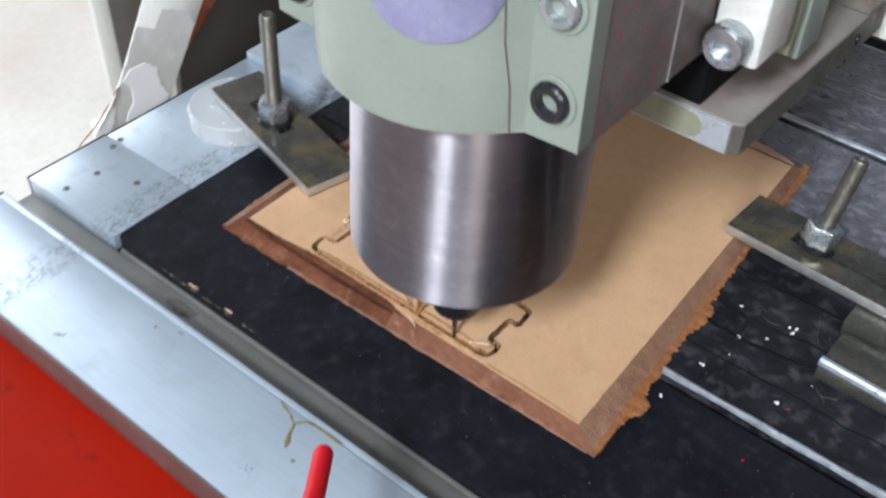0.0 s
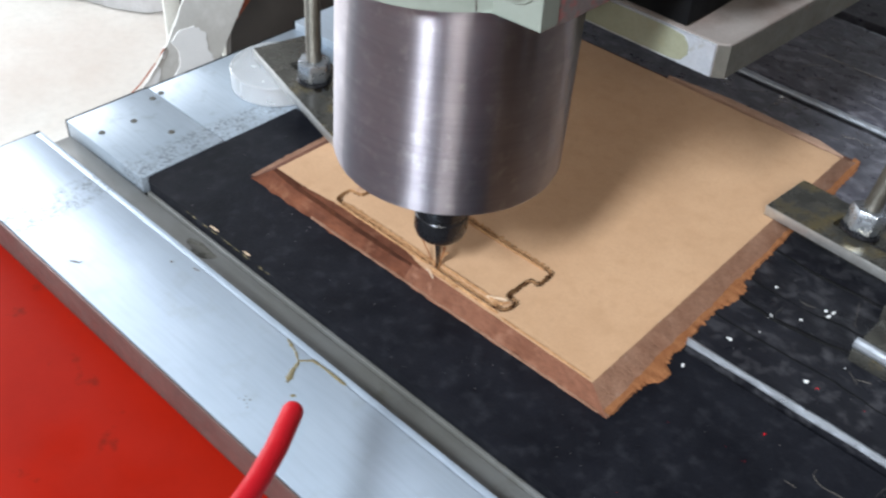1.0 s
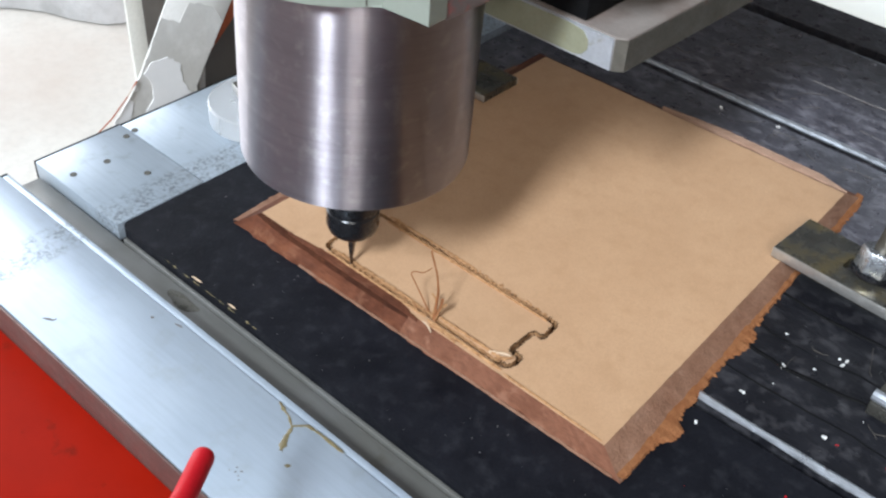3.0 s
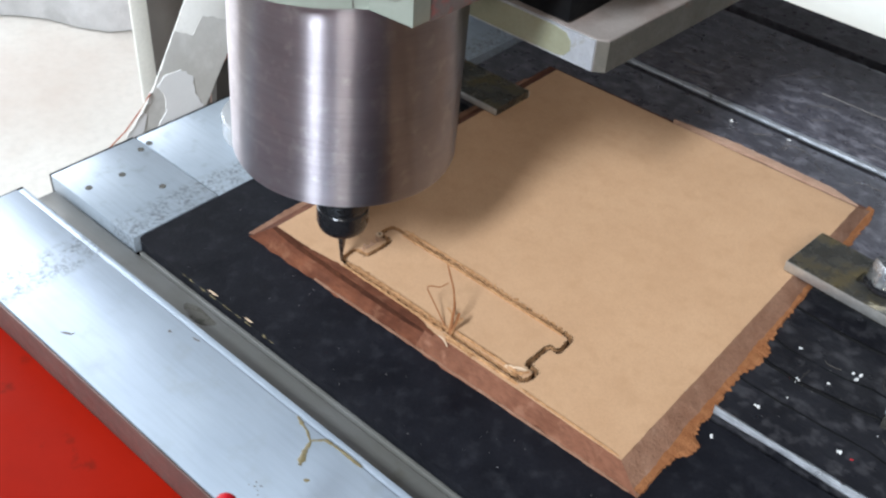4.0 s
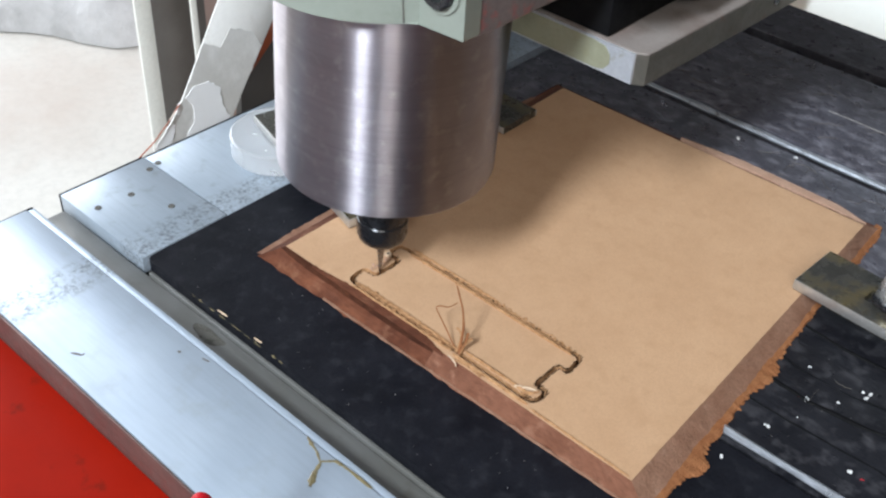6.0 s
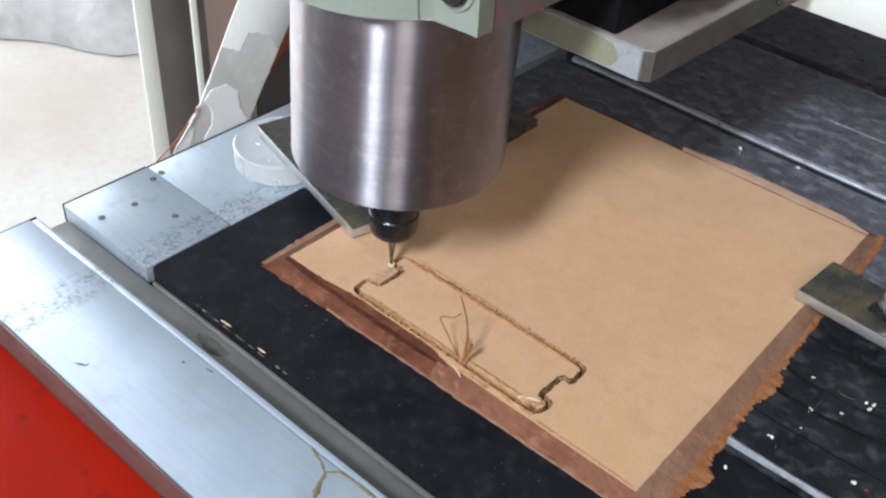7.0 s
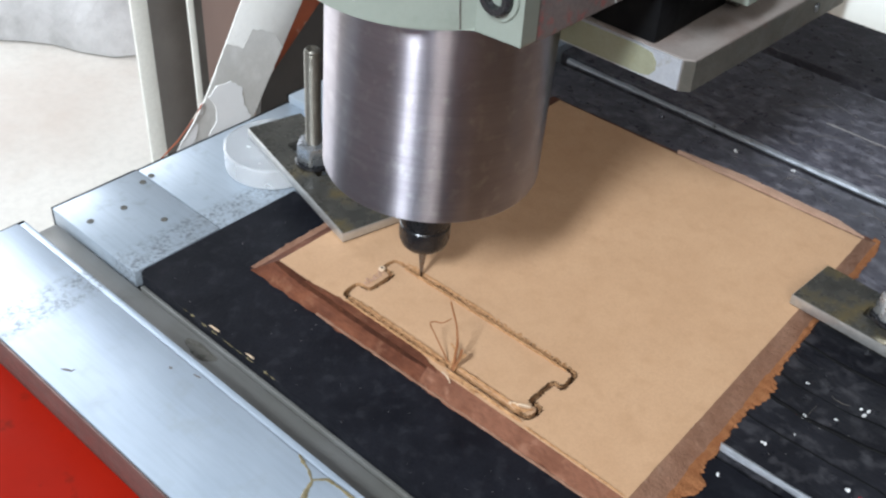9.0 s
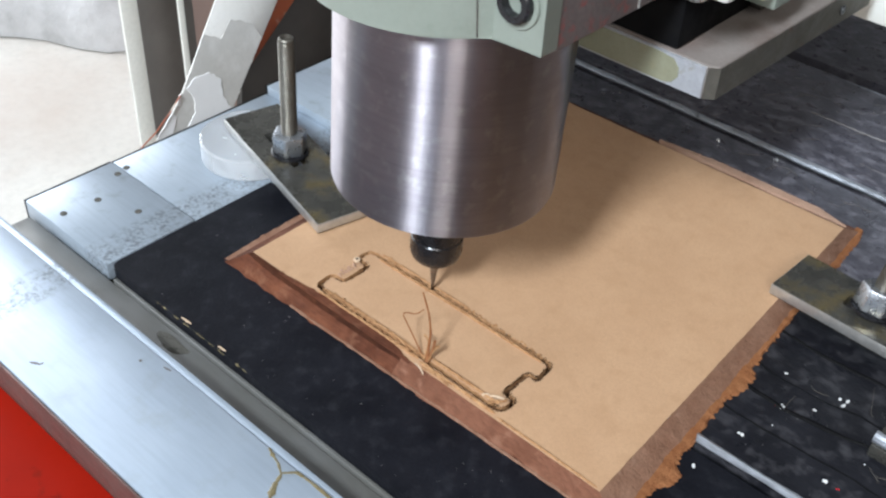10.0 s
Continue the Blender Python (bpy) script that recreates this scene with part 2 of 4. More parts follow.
M_LABEL = paint("violet_film", (0.27, 0.25, 0.42), (0.34, 0.33, 0.50), 60, 0.22, 0.0, 0.1, 300, coat=0.5)
M_BLACK = paint("black_oxide", (0.012, 0.012, 0.014), (0.022, 0.022, 0.025), 120, 0.26, 0.3, 0.1, 700)
M_BIT = paint("carbide", (0.30, 0.28, 0.27), (0.22, 0.20, 0.19), 300, 0.3, 1.0, 0.1, 900)
M_BOLT = paint("zinc_bolt", (0.17, 0.158, 0.135), (0.105, 0.095, 0.078), 160, 0.42, 0.7, 0.4, 900, fine_mix=0.5)
M_ZINC = paint("bright_zinc", (0.55, 0.58, 0.62), (0.40, 0.42, 0.45), 160, 0.3, 0.9, 0.3, 900, fine_mix=0.3)
M_STRAP = paint("olive_steel_strap", (0.075, 0.073, 0.066), (0.125, 0.120, 0.105), 60, 0.26, 0.6, 0.25, 700, c3=(0.17, 0.135, 0.070), c3_scale=65, c3_cut=0.54, c3_soft=0.15, fine_mix=0.4, rough_var=0.16)
M_STRAP_EDGE = paint("ground_steel_edge", (0.62, 0.62, 0.60), (0.50, 0.49, 0.47), 200, 0.4, 0.8, 0.4, 900, fine_mix=0.4)
M_PLATE = paint("dusty_plate_top", (0.215, 0.185, 0.168), (0.28, 0.245, 0.225), 30, 0.55, 0.2, 0.2, 700, c3=(0.150, 0.105, 0.088), c3_scale=38, c3_cut=0.50, c3_soft=0.25)
M_PLATE_EDGE = paint("plate_edge", (0.55, 0.58, 0.63), (0.66, 0.69, 0.73), 90, 0.38, 0.6, 0.3, 700, c3=(0.40, 0.40, 0.36), c3_scale=120, c3_cut=0.60, c3_soft=0.1, fine_mix=0.3)
M_OLIVE = paint("olive_stain", (0.245, 0.245, 0.165), (0.30, 0.30, 0.215), 60, 0.5, 0.2, 0.2, 700, c3=(0.30, 0.27, 0.16), c3_scale=50, c3_cut=0.58, c3_soft=0.2, fine_mix=0.25)
M_PLATE_SIDE = paint("plate_side", (0.19, 0.176, 0.150), (0.27, 0.25, 0.215), 60, 0.5, 0.4, 0.4, 500, c3=(0.22, 0.105, 0.080), c3_scale=55, c3_cut=0.60, c3_soft=0.1, fine_mix=0.4)
M_BEAM = paint("white_paint", (0.63, 0.64, 0.60), (0.68, 0.69, 0.65), 9, 0.5, 0.0, 0.05, 200, fine_mix=0.08)
M_CREAM = paint("cream_paint", (0.80, 0.785, 0.74), (0.86, 0.845, 0.81), 25, 0.5, 0.0, 0.1, 400, c3=(0.66, 0.63, 0.58), c3_scale=45, c3_cut=0.6, c3_soft=0.15, fine_mix=0.12)
M_BRACE = paint("greyer_cream_paint", (0.61, 0.595, 0.56), (0.68, 0.665, 0.635), 28, 0.6, 0.0, 0.15, 400, c3=(0.76, 0.745, 0.72), c3_scale=60, c3_cut=0.54, c3_soft=0.2, fine_mix=0.15, spec=0.25)
M_WHITE = paint("white_filler", (0.93, 0.93, 0.93), (0.90, 0.90, 0.90), 120, 0.8, 0.0, 0.05, 500, fine_mix=0.04)
M_ORANGE = paint("orange_edge", (0.40, 0.10, 0.04), (0.30, 0.075, 0.035), 60, 0.5, c3=(0.6, 0.5, 0.42), c3_scale=70, c3_cut=0.6)
M_GANTRY_DARK = paint("dark_brown_panel", (0.040, 0.034, 0.029), (0.055, 0.046, 0.040), 20, 0.7)
M_POST = paint("cream_post_paint", (0.86, 0.86, 0.80), (0.83, 0.83, 0.77), 12, 0.5, 0.0, 0.1, 200)
M_POST_IN = paint("post_inside_shade", (0.10, 0.086, 0.076), (0.15, 0.135, 0.122), 10, 0.6)
M_BROWN = paint("brown_board", (0.33, 0.225, 0.19), (0.37, 0.26, 0.22), 6, 0.8)
M_FLOOR = paint("pale_concrete", (0.635, 0.605, 0.55), (0.70, 0.67, 0.615), 2.2, 0.7, 0.0, 0.1, 60, c3=(0.53, 0.445, 0.38), c3_scale=1.7, c3_cut=0.49, c3_soft=0.25, distance=0.002)
M_WALL = paint("limewashed_wall", (0.28, 0.275, 0.275), (0.33, 0.325, 0.325), 1.5, 0.85, 0.0, 0.1, 40, distance=0.002)
M_WALL_DARK = paint("dark_unseen_wall", (0.050, 0.042, 0.040), (0.075, 0.063, 0.060), 2.5, 0.85, 0.0, 0.1, 40, distance=0.002)
M_BAG = paint("clear_film", (0.40, 0.395, 0.39), (0.56, 0.555, 0.55), 9, 0.5, 0.0, 0.5, 40, distance=0.008, c3=(0.26, 0.25, 0.24), c3_scale=7, c3_cut=0.52, c3_soft=0.2, spec=0.3)
M_PALE = paint("pale_wood_dust", (0.62, 0.46, 0.32), (0.55, 0.40, 0.27), 300, 0.8)
M_CHIP = paint("pale_chip", (0.75, 0.75, 0.74), (0.6, 0.6, 0.6), 400, 0.5)
M_SPECK = paint("grey_dust", (0.20, 0.19, 0.185), (0.30, 0.285, 0.275), 400, 0.8)
M_RUST = paint("dull_rust", (0.070, 0.067, 0.060), (0.115, 0.108, 0.092), 400, 0.7, 0.0)
M_THREAD = paint("dust_thread", (0.13, 0.11, 0.09), (0.09, 0.083, 0.078), 100, 0.8, spec=0.2)
M_SCRATCH = paint("scratched_metal", (0.22, 0.20, 0.19), (0.14, 0.13, 0.13), 300, 0.5, 0.3, 0.3, 900)
M_GREASE = paint("old_grease", (0.125, 0.098, 0.045), (0.235, 0.195, 0.105), 420, 0.35, 0.0, 0.5, 900, coat=0.2)
M_OIL = paint("oil_film", (0.082, 0.078, 0.067), (0.115, 0.11, 0.098), 120, 0.3, 0.0, 0.1, 500)


def clear_plastic():
    m = bpy.data.materials.new("frosted_acrylic")
    m.use_nodes = True
    nt = m.node_tree
    b = nt.nodes["Principled BSDF"]
    b.inputs["Base Color"].default_value = (0.93, 0.95, 0.97, 1)
    b.inputs["Transmission Weight"].default_value = 0.72
    b.inputs["IOR"].default_value = 1.49
    t = nt.nodes.new("ShaderNodeTexNoise")
    t.inputs["Scale"].default_value = 160
    co = nt.nodes.new("ShaderNodeTexCoord")
    nt.links.new(co.outputs["Object"], t.inputs["Vector"])
    r = nt.nodes.new("ShaderNodeMapRange")
    r.inputs["To Min"].default_value, r.inputs["To Max"].default_value = 0.12, 0.34
    nt.links.new(t.outputs["Fac"], r.inputs["Value"])
    nt.links.new(r.outputs[0], b.inputs["Roughness"])
    return m


M_ACRYLIC = clear_plastic()

# ---- the room ----
X0, X1, Y0, Y1, Z0, Z1 = -3.2, 2.8, -2.2, 3.2, -0.70, 3.30
tagged(part("floor", box(X0 - 0.2, X1 + 0.2, Y0 - 0.2, Y1 + 0.2, Z0 - 0.1, Z0), M_FLOOR), "pale worn concrete workshop floor", "floor", kind="structure")
tagged(part("ceiling", box(X0 - 0.2, X1 + 0.2, Y0 - 0.2, Y1 + 0.2, Z1, Z1 + 0.1), M_WALL), "plain pale workshop ceiling", "ceiling", kind="structure")


def wall_with_openings(name, along, at0, at1, lo, hi, openings, label, mat_=M_WALL):
    """A wall along x or y, pierced by openings (start, end, bottom, top)."""
    bm = bmesh.new()

    def piece(a, b, z0, z1):
        if b - a > 1e-4 and z1 - z0 > 1e-4:
            add_box(bm, *((a, b, at0, at1) if along == "x" else (at0, at1, a, b)), z0, z1)

    a = lo
    for s0, s1, z0, z1 in openings:
        piece(a, s0, Z0, Z1)
        piece(s0, s1, Z0, z0)
        piece(s0, s1, z1, Z1)
        a = s1
    piece(a, hi, Z0, Z1)
    return tagged(part(name, bm, mat_, smooth=False), label, "wall", kind="structure")


wall_with_openings("wall_south", "x", Y0 - 0.15, Y0, X0, X1, [(0.36, 0.88, 1.62, 2.50), (1.64, 2.56, 1.30, 2.20)], "limewashed workshop wall with two tall windows")
# north and east walls stay out of view; their dark colour dims reflections
wall_with_openings("wall_north", "x", Y1, Y1 + 0.15, X0, X1, [(-0.55, 1.15, 1.0, 2.2)], "unseen wall with a high window, darkened to dim reflections", M_WALL_DARK)
wall_with_openings("wall_west", "y", X0 - 0.15, X0, Y0, Y1, [(-1.40, 1.20, Z0, 1.70)], "limewashed workshop wall with a wide open doorway")
wall_with_openings("wall_east", "y", X1, X1 + 0.15, Y0, Y1, [], "plain unseen wall, darkened to dim reflections", M_WALL_DARK)

# ---- machine table with its slots ----
table = thing("machine_table", "worn black T-slotted machine table with dusty scratches", "machine table")
SLOTS = (0.0495, 0.1505, 0.2505, 0.3560, 0.4560)
edges = [-0.0425, *SLOTS, 0.5600]
for k in range(6):
    y0 = edges[k] + (0.0, 0.0024, 0.0024, 0.0098, 0.0075, 0.0024)[k]
    y1 = edges[k + 1] - (0.0024 if k < 5 else 0.0)
    if k:
        part("table_rail", box(-0.0450, 0.62, y0, y1, -0.030, 0.0, 0.0009), M_BED_SHEEN if k > 1 else M_BED, table)
    else:
        corner = [(-0.0450 + 0.004 * (1 - math.sin(a)), y0 + 0.004 * (1 - math.cos(a))) for a in (0.0, 0.4, 0.8, 1.2, 1.57)]
        part("table_rail", prism([*corner[::-1], (0.62, y0), (0.62, y1), (-0.0450, y1)], -0.030, 0.0), M_MAT, table, "dull black table rail with a rounded corner")
for y in SLOTS:
    part("slot_bottom", box(-0.0445, 0.618, y - 0.008, y + 0.011, -0.034, -0.0302), M_SLOT, table, "dark slot bottom")
for y in SLOTS[:3]:
    bm = bmesh.new()
    pts = [(x, y + 0.0038 + 0.0004 * noise.noise((x * 60, y * 30, 1)), -0.0003) for x in np.linspace(-0.035, 0.615, 60)]
    rr = [0.0018 + 0.0006 * noise.noise((x[0] * 70, y * 50, 0)) for x in pts]
    part("slot_lip", tube(pts, rr, 8), M_LIP, table, "bare worn metal slot lip")
pts = [(x, 0.3516 + 0.0004 * noise.noise((x * 60, 9, 1)), -0.0003) for x in np.linspace(0.10, 0.615, 60)]
part("slot_lip", tube(pts, [0.0014 * min(1, 0.2 + k / 12) for k in range(60)], 8), M_LIP, table, "bare worn metal slot lip")
for x0, y0, x1, y1, w in ((0.108, 0.304, 0.215, 0.305, 0.0007), (0.150, 0.275, 0.190, 0.272, 0.0003), (0.095, 0.330, 0.118, 0.322, 0.0003), (0.128, 0.322, 0.139, 0.334, 0.00025)):
    pts = [(x0 + (x1 - x0) * f, y0 + (y1 - y0) * f + 0.0006 * noise.noise((f * 8, x0 * 99, 4)), -0.0001) for f in np.linspace(0, 1, 30)]
    part("table_scratch", tube(pts, [w * (0.6 + 0.7 * abs(noise.noise((k * 0.4, y0 * 60, 2)))) for k in range(30)], 6), M_SCRATCH, table, "pale scratch on the black table")
# thin dark lines that wander along the table
for y, w, wob in ((0.0905, 0.0013, 0.0060), (0.1300, 0.0011, 0.0040), (0.1080, 0.0006, 0.0060), (0.0760, 0.0006, 0.006)):
    pts = [(x, y + wob * noise.noise((x * 22, y * 90, 2)) + 0.3 * wob * noise.noise((x * 90, y * 90, 5)), -0.0001) for x in np.linspace(-0.040, 0.615, 110)]
    part("table_groove", tube(pts, [w * (0.75 + 0.5 * noise.noise((x[0] * 60, y * 40, 8))) for x in pts], 6), M_SLOT, table, "thin black groove line")
part("table_edge_strip", box(-0.0410, 0.62, -0.0447, -0.0427, -0.030, -0.0045, 0.0006), M_CHANNEL, table, "thin grey metal edge strip")
part("far_ledge", box(-0.10, 0.62, 0.5605, 0.590, -0.05, -0.012, 0.001), M_BED, table)
part("table_underframe", box(-0.0450, 0.62, -0.0424, 0.56, -0.060, -0.0342, 0.001), M_CHANNEL, table)

# ---- long aluminium side rail, channel, and red frame below ----
rail = thing("side_rail", "long milled aluminium side rail with a scuffed patch and grease", "side rail")
part("top_plate", box(-0.1080, 0.62, -0.1065, -0.0625, -0.0070, 0.0030, 0.0006), M_ALU, rail)
part("inner_lip", box(-0.1080, 0.62, -0.0623, -0.0588, -0.0090, 0.0022, 0.0006), M_ALU, rail)
# side face, coloured darker and redder than the rail's top
part("rail_side", box(-0.1080, 0.62, -0.1078, -0.1067, -0.0300, 0.0026, 0.0004), M_ALU_SIDE, rail, "dark reddish side face of the rail")
part("end_edge", box(-0.1095, -0.1082, -0.1065, -0.0590, -0.0120, 0.0022, 0.0003), M_SLOT, rail, "dark rubber edge")
part("channel_bottom", box(-0.1075, 0.62, -0.0586, -0.0449, -0.040, -0.0060, 0.0006), M_CHANNEL, rail, "oily grey channel bottom")


def blot(cx, cy, z, length, width, angle, h, seed):
    """A flat, uneven smear."""
    bm = bmesh.new()
    n = 18
    ring = []
    for k in range(n):
        a = 2 * math.pi * k / n
        f = 1 + 0.35 * noise.noise((math.cos(a) * 1.7 + seed, math.sin(a) * 1.7, seed))
        x, y = length * f * math.cos(a), width * f * math.sin(a)
        ring.append(bm.verts.new((cx + x * math.cos(angle) - y * math.sin(angle), cy + x * math.sin(angle) + y * math.cos(angle), z)))
    top = [bm.verts.new((v.co.x * 0.7 + cx * 0.3, v.co.y * 0.7 + cy * 0.3, z + h)) for v in ring]
    for k in range(n):
        bm.faces.new((ring[k], ring[(k + 1) % n], top[(k + 1) % n], top[k]))
    bm.faces.new(top)
    return bm


smear = thing("grease_smear", "dried brown grease smear on the aluminium rail", "grease stain")

def stroke(line, widths, h):
    """A dried run of grease: a low rounded ridge along a line, uneven in width."""
    bm = bmesh.new()
    n = 24
    at = np.linspace(0, len(line) - 1, n)
    xs = np.interp(at, range(len(line)), [p[0] for p in line])
    ys = np.interp(at, range(len(line)), [p[1] for p in line])
    ws = np.interp(at, range(len(line)), widths)
    rows = []
    for k in range(n):
        a, b = max(k - 1, 0), min(k + 1, n - 1)
        d = Vector((xs[b] - xs[a], ys[b] - ys[a], 0)).normalized()
        w = 0.85 * ws[k] * min(1, 0.35 + 0.16 * k, 0.35 + 0.16 * (n - 1 - k)) * (1 + 0.75 * noise.noise((xs[k] * 700, ys[k] * 700, 2)))
        rows.append([bm.verts.new((xs[k] - d.y * w * f, ys[k] + d.x * w * f, 0.00302 + h * g)) for f, g in ((-1, 0), (-0.7, 0.8), (0, 1), (0.7, 0.8), (1, 0))])
    for a, b in zip(rows, rows[1:]):
        for k in range(4):
            bm.faces.new((a[k], b[k], b[k + 1], a[k + 1]))
    return bm


for line, widths in (([(0.1020, -0.0775), (0.0985, -0.0720), (0.0965, -0.0670)], (0.0017, 0.0011, 0.0008)),
                     ([(0.0965, -0.0670), (0.1000, -0.0632), (0.1060, -0.0627), (0.1180, -0.0627)], (0.0007, 0.0008, 0.0005, 0.0012)),
                     ([(0.0965, -0.0675), (0.0920, -0.0650), (0.0880, -0.0640), (0.0845, -0.0628)], (0.0009, 0.0005, 0.0008, 0.0010))):
    part("smear", stroke(line, widths, 0.0003), M_GREASE, smear)
for x, y, l, w, a in ((0.007, -0.0412, 0.0040, 0.0011, 0.25), (0.030, -0.0412, 0.0034, 0.0010, 0.2)):
    part("oil_deposit", blot(x, y, 0.0001, l * 0.75, w * 0.4, 0.05, 0.0003, x * 90), M_PALE, table, "pale crust on the table edge")
part("oil_deposit", tube([(x, -0.0423 + 0.0005 * noise.noise((x * 300, 4, 1)), -0.0004) for x in np.linspace(-0.012, 0.048, 60)], [max(0.0001, 0.00025 + 0.0006 * noise.noise((k * 0.45, 7, 2))) for k in range(60)], 6), M_GREASE, table, "yellowish oily line on the table edge")
part("smear", blot(0.1085, -0.0800, 0.00302, 0.0012, 0.0007, 0.6, 0.0001, 5.0), M_GREASE, smear)
part("oil_patch", blot(0.008, -0.0500, -0.00595, 0.010, 0.0032, 0.0, 0.0002, 3.0), M_OIL, rail, "dark oil patch in the channel")
for x, y, l, w, a in ((-0.011, -0.0980, 0.0024, 0.0006, 0.5), (-0.009, -0.0965, 0.0010, 0.0004, 1.5), (0.016, -0.0690, 0.0009, 0.0006, 0.0), (0.027, -0.0645, 0.0022, 0.0004, 0.2),
                      (0.098, -0.0940, 0.0004, 0.0003, 0.9), (0.0995, -0.0925, 0.0005, 0.0003, 0.3), (0.097, -0.0925, 0.0003, 0.0003, 0.3), (0.1000, -0.0945, 0.0003, 0.0002, 0.3), (0.1015, -0.0955, 0.0004, 0.0002, 1.3), (0.096, -0.0950, 0.0003, 0.0002, 0.3)):
    part("scuff_mark", blot(x, y, 0.00302, l, w, a, 0.00008, x * 77 + 2), M_SCRATCH, rail, "dark scuff mark")

frame_red = thing("machine_stand", "glossy red enamelled machine stand beside the aluminium rail", "machine stand")
bm = bmesh.new()
prof = [(-0.1080, -0.0128), (-0.1150, -0.0122), (-0.1500, -0.0150), (-0.1800, -0.0210), (-0.2100, -0.0330), (-0.2300, -0.0600), (-0.2350, -0.3000), (-0.2200, -0.3000), (-0.1080, -0.0600)]
rows_ = [[bm.verts.new((x, y, z)) for y, z in prof] for x in (-0.13, 0.62)]
for k in range(len(prof)):
    q = (k + 1) % len(prof)
    bm.faces.new((rows_[0][k], rows_[0][q], rows_[1][q], rows_[1][k]))
bm.faces.new(rows_[0][::-1])
bm.faces.new(rows_[1])
part("red_cover", bm, M_RED, frame_red)
part("frame_leg", box(-0.04, 0.02, -0.20, -0.14, Z0, -0.062, 0.004), M_RED, frame_red)
part("frame_leg", box(0.54, 0.60, -0.20, -0.14, Z0, -0.062, 0.004), M_RED, frame_red)
part("frame_leg", box(-0.04, 0.02, 0.30, 0.36, Z0, -0.0602, 0.004), M_RED, frame_red)
part("frame_leg", box(0.54, 0.60, 0.30, 0.36, Z0, -0.0602, 0.004), M_RED, frame_red)

# ---- aluminium end plates with screws ----
def end_plate(y0, y1, screws, x0=-0.1110, x1=-0.0453, z1=0.0005):
    p = thing("end_plate", "brushed aluminium end plate with small rusty screw holes", "end plate", "end plates of the table")
    part("plate", box(x0, x1, y0, y1, -0.0085, z1, 0.0006), M_ALU_END, p)
    part("dark_edge", box(x0 - 0.0014, x0 - 0.0001, y0, y1, -0.010, z1 - 0.0002, 0.0003), M_SLOT, p, "dark rubber edge")
    for x, y in screws:
        part("screw", lathe([(0, z1 + 0.0001), (0.0017, z1 + 0.0001), (0.0014, z1 + 0.0005), (0, z1 + 0.0003)], 12, Matrix.Translation((x, y, 0))), M_RUST, p, "small rusty screw")
    return p


end_plate(-0.0440, 0.0025, ((-0.0900, -0.0370), (-0.0680, -0.0120), (-0.0885, -0.0200), (-0.1000, -0.0015)))
end_plate(0.0031, 0.1000, ((-0.1025, 0.0050),), z1=0.0000)
end_plate(0.1006, 0.5600, (), z1=0.0045)
part("end_support", box(-0.1090, -0.0452, -0.0425, 0.560, -0.060, -0.0087, 0.001), M_SLOT, table)

# ---- the board being cut ----
BT = 0.0090
TOP = [(0.0, 0.0), (0.183, 0.0), (0.174, 0.203), (-0.001, 0.200)]
BOTTOM = [(-0.0125, -0.0065), (0.1935, -0.0030), (0.1780, 0.2190), (-0.0150, 0.2130)]
CUT = [(0.0355, 0.0045), (0.1355, 0.0045), (0.1355, 0.0125), (0.1300, 0.0125), (0.1300, 0.0265), (0.1345, 0.0265), (0.1340, 0.0368),
       (0.0345, 0.0365), (0.0345, 0.0285), (0.0415, 0.0285), (0.0415, 0.0140), (0.0345, 0.0140)]


def along(poly, step, jitter, seed):
    """The outline walked in small, slightly uneven steps."""
    out = []
    for k, a in enumerate(poly):
        b = poly[(k + 1) % len(poly)]
        d = math.dist(a, b)
        n = max(1, round(d / step))
        nx, ny = (b[1] - a[1]) / d, -(b[0] - a[0]) / d
        for i in range(n):
            f = i / n
            x, y = a[0] + (b[0] - a[0]) * f, a[1] + (b[1] - a[1]) * f
            j = jitter * noise.noise((x * 640 + seed, y * 640, seed)) if i else 0.0
            out.append((x + nx * j, y + ny * j))
    return out


def offset(poly, d):
    """The outline moved outwards by d (corners mitred)."""
    out, n = [], len(poly)
    for k in range(n):
        p, a, b = Vector(poly[k - 1]), Vector(poly[k]), Vector(poly[(k + 1) % n])
        u, v = (a - p).normalized(), (b - a).normalized()
        n1, n2 = Vector((u.y, -u.x)), Vector((v.y, -v.x))
        m = (n1 + n2) / max(1 + n1.dot(n2), 0.3)
        out.append((a.x + m.x * d, a.y + m.y * d))
    return out


def filled(loops, z):
    """A flat face inside the first loop and outside the others."""
    bm = bmesh.new()
    for loop in loops:
        vs = [bm.verts.new((x, y, z)) for x, y in loop]
        for k in range(len(vs)):
            bm.edges.new((vs[k], vs[(k + 1) % len(vs)]))
    bmesh.ops.triangle_fill(bm, use_beauty=True, use_dissolve=False, edges=list(bm.edges), normal=(0, 0, 1))
    return bm


def skirt(bm, loop_a, za, loop_b, zb):
    a = [bm.verts.new((x, y, za)) for x, y in loop_a]
    b = [bm.verts.new((x, y, zb)) for x, y in loop_b]
    for k in range(len(a)):
        q = (k + 1) % len(a)
        bm.faces.new((a[k], b[k], b[q], a[q]))
    return bm


board = thing("mdf_board", "square brown fibreboard sheet with rough sloping edges, clamped on the table", "board")
outer = along(TOP, 0.003, 0.00022, 1.0)


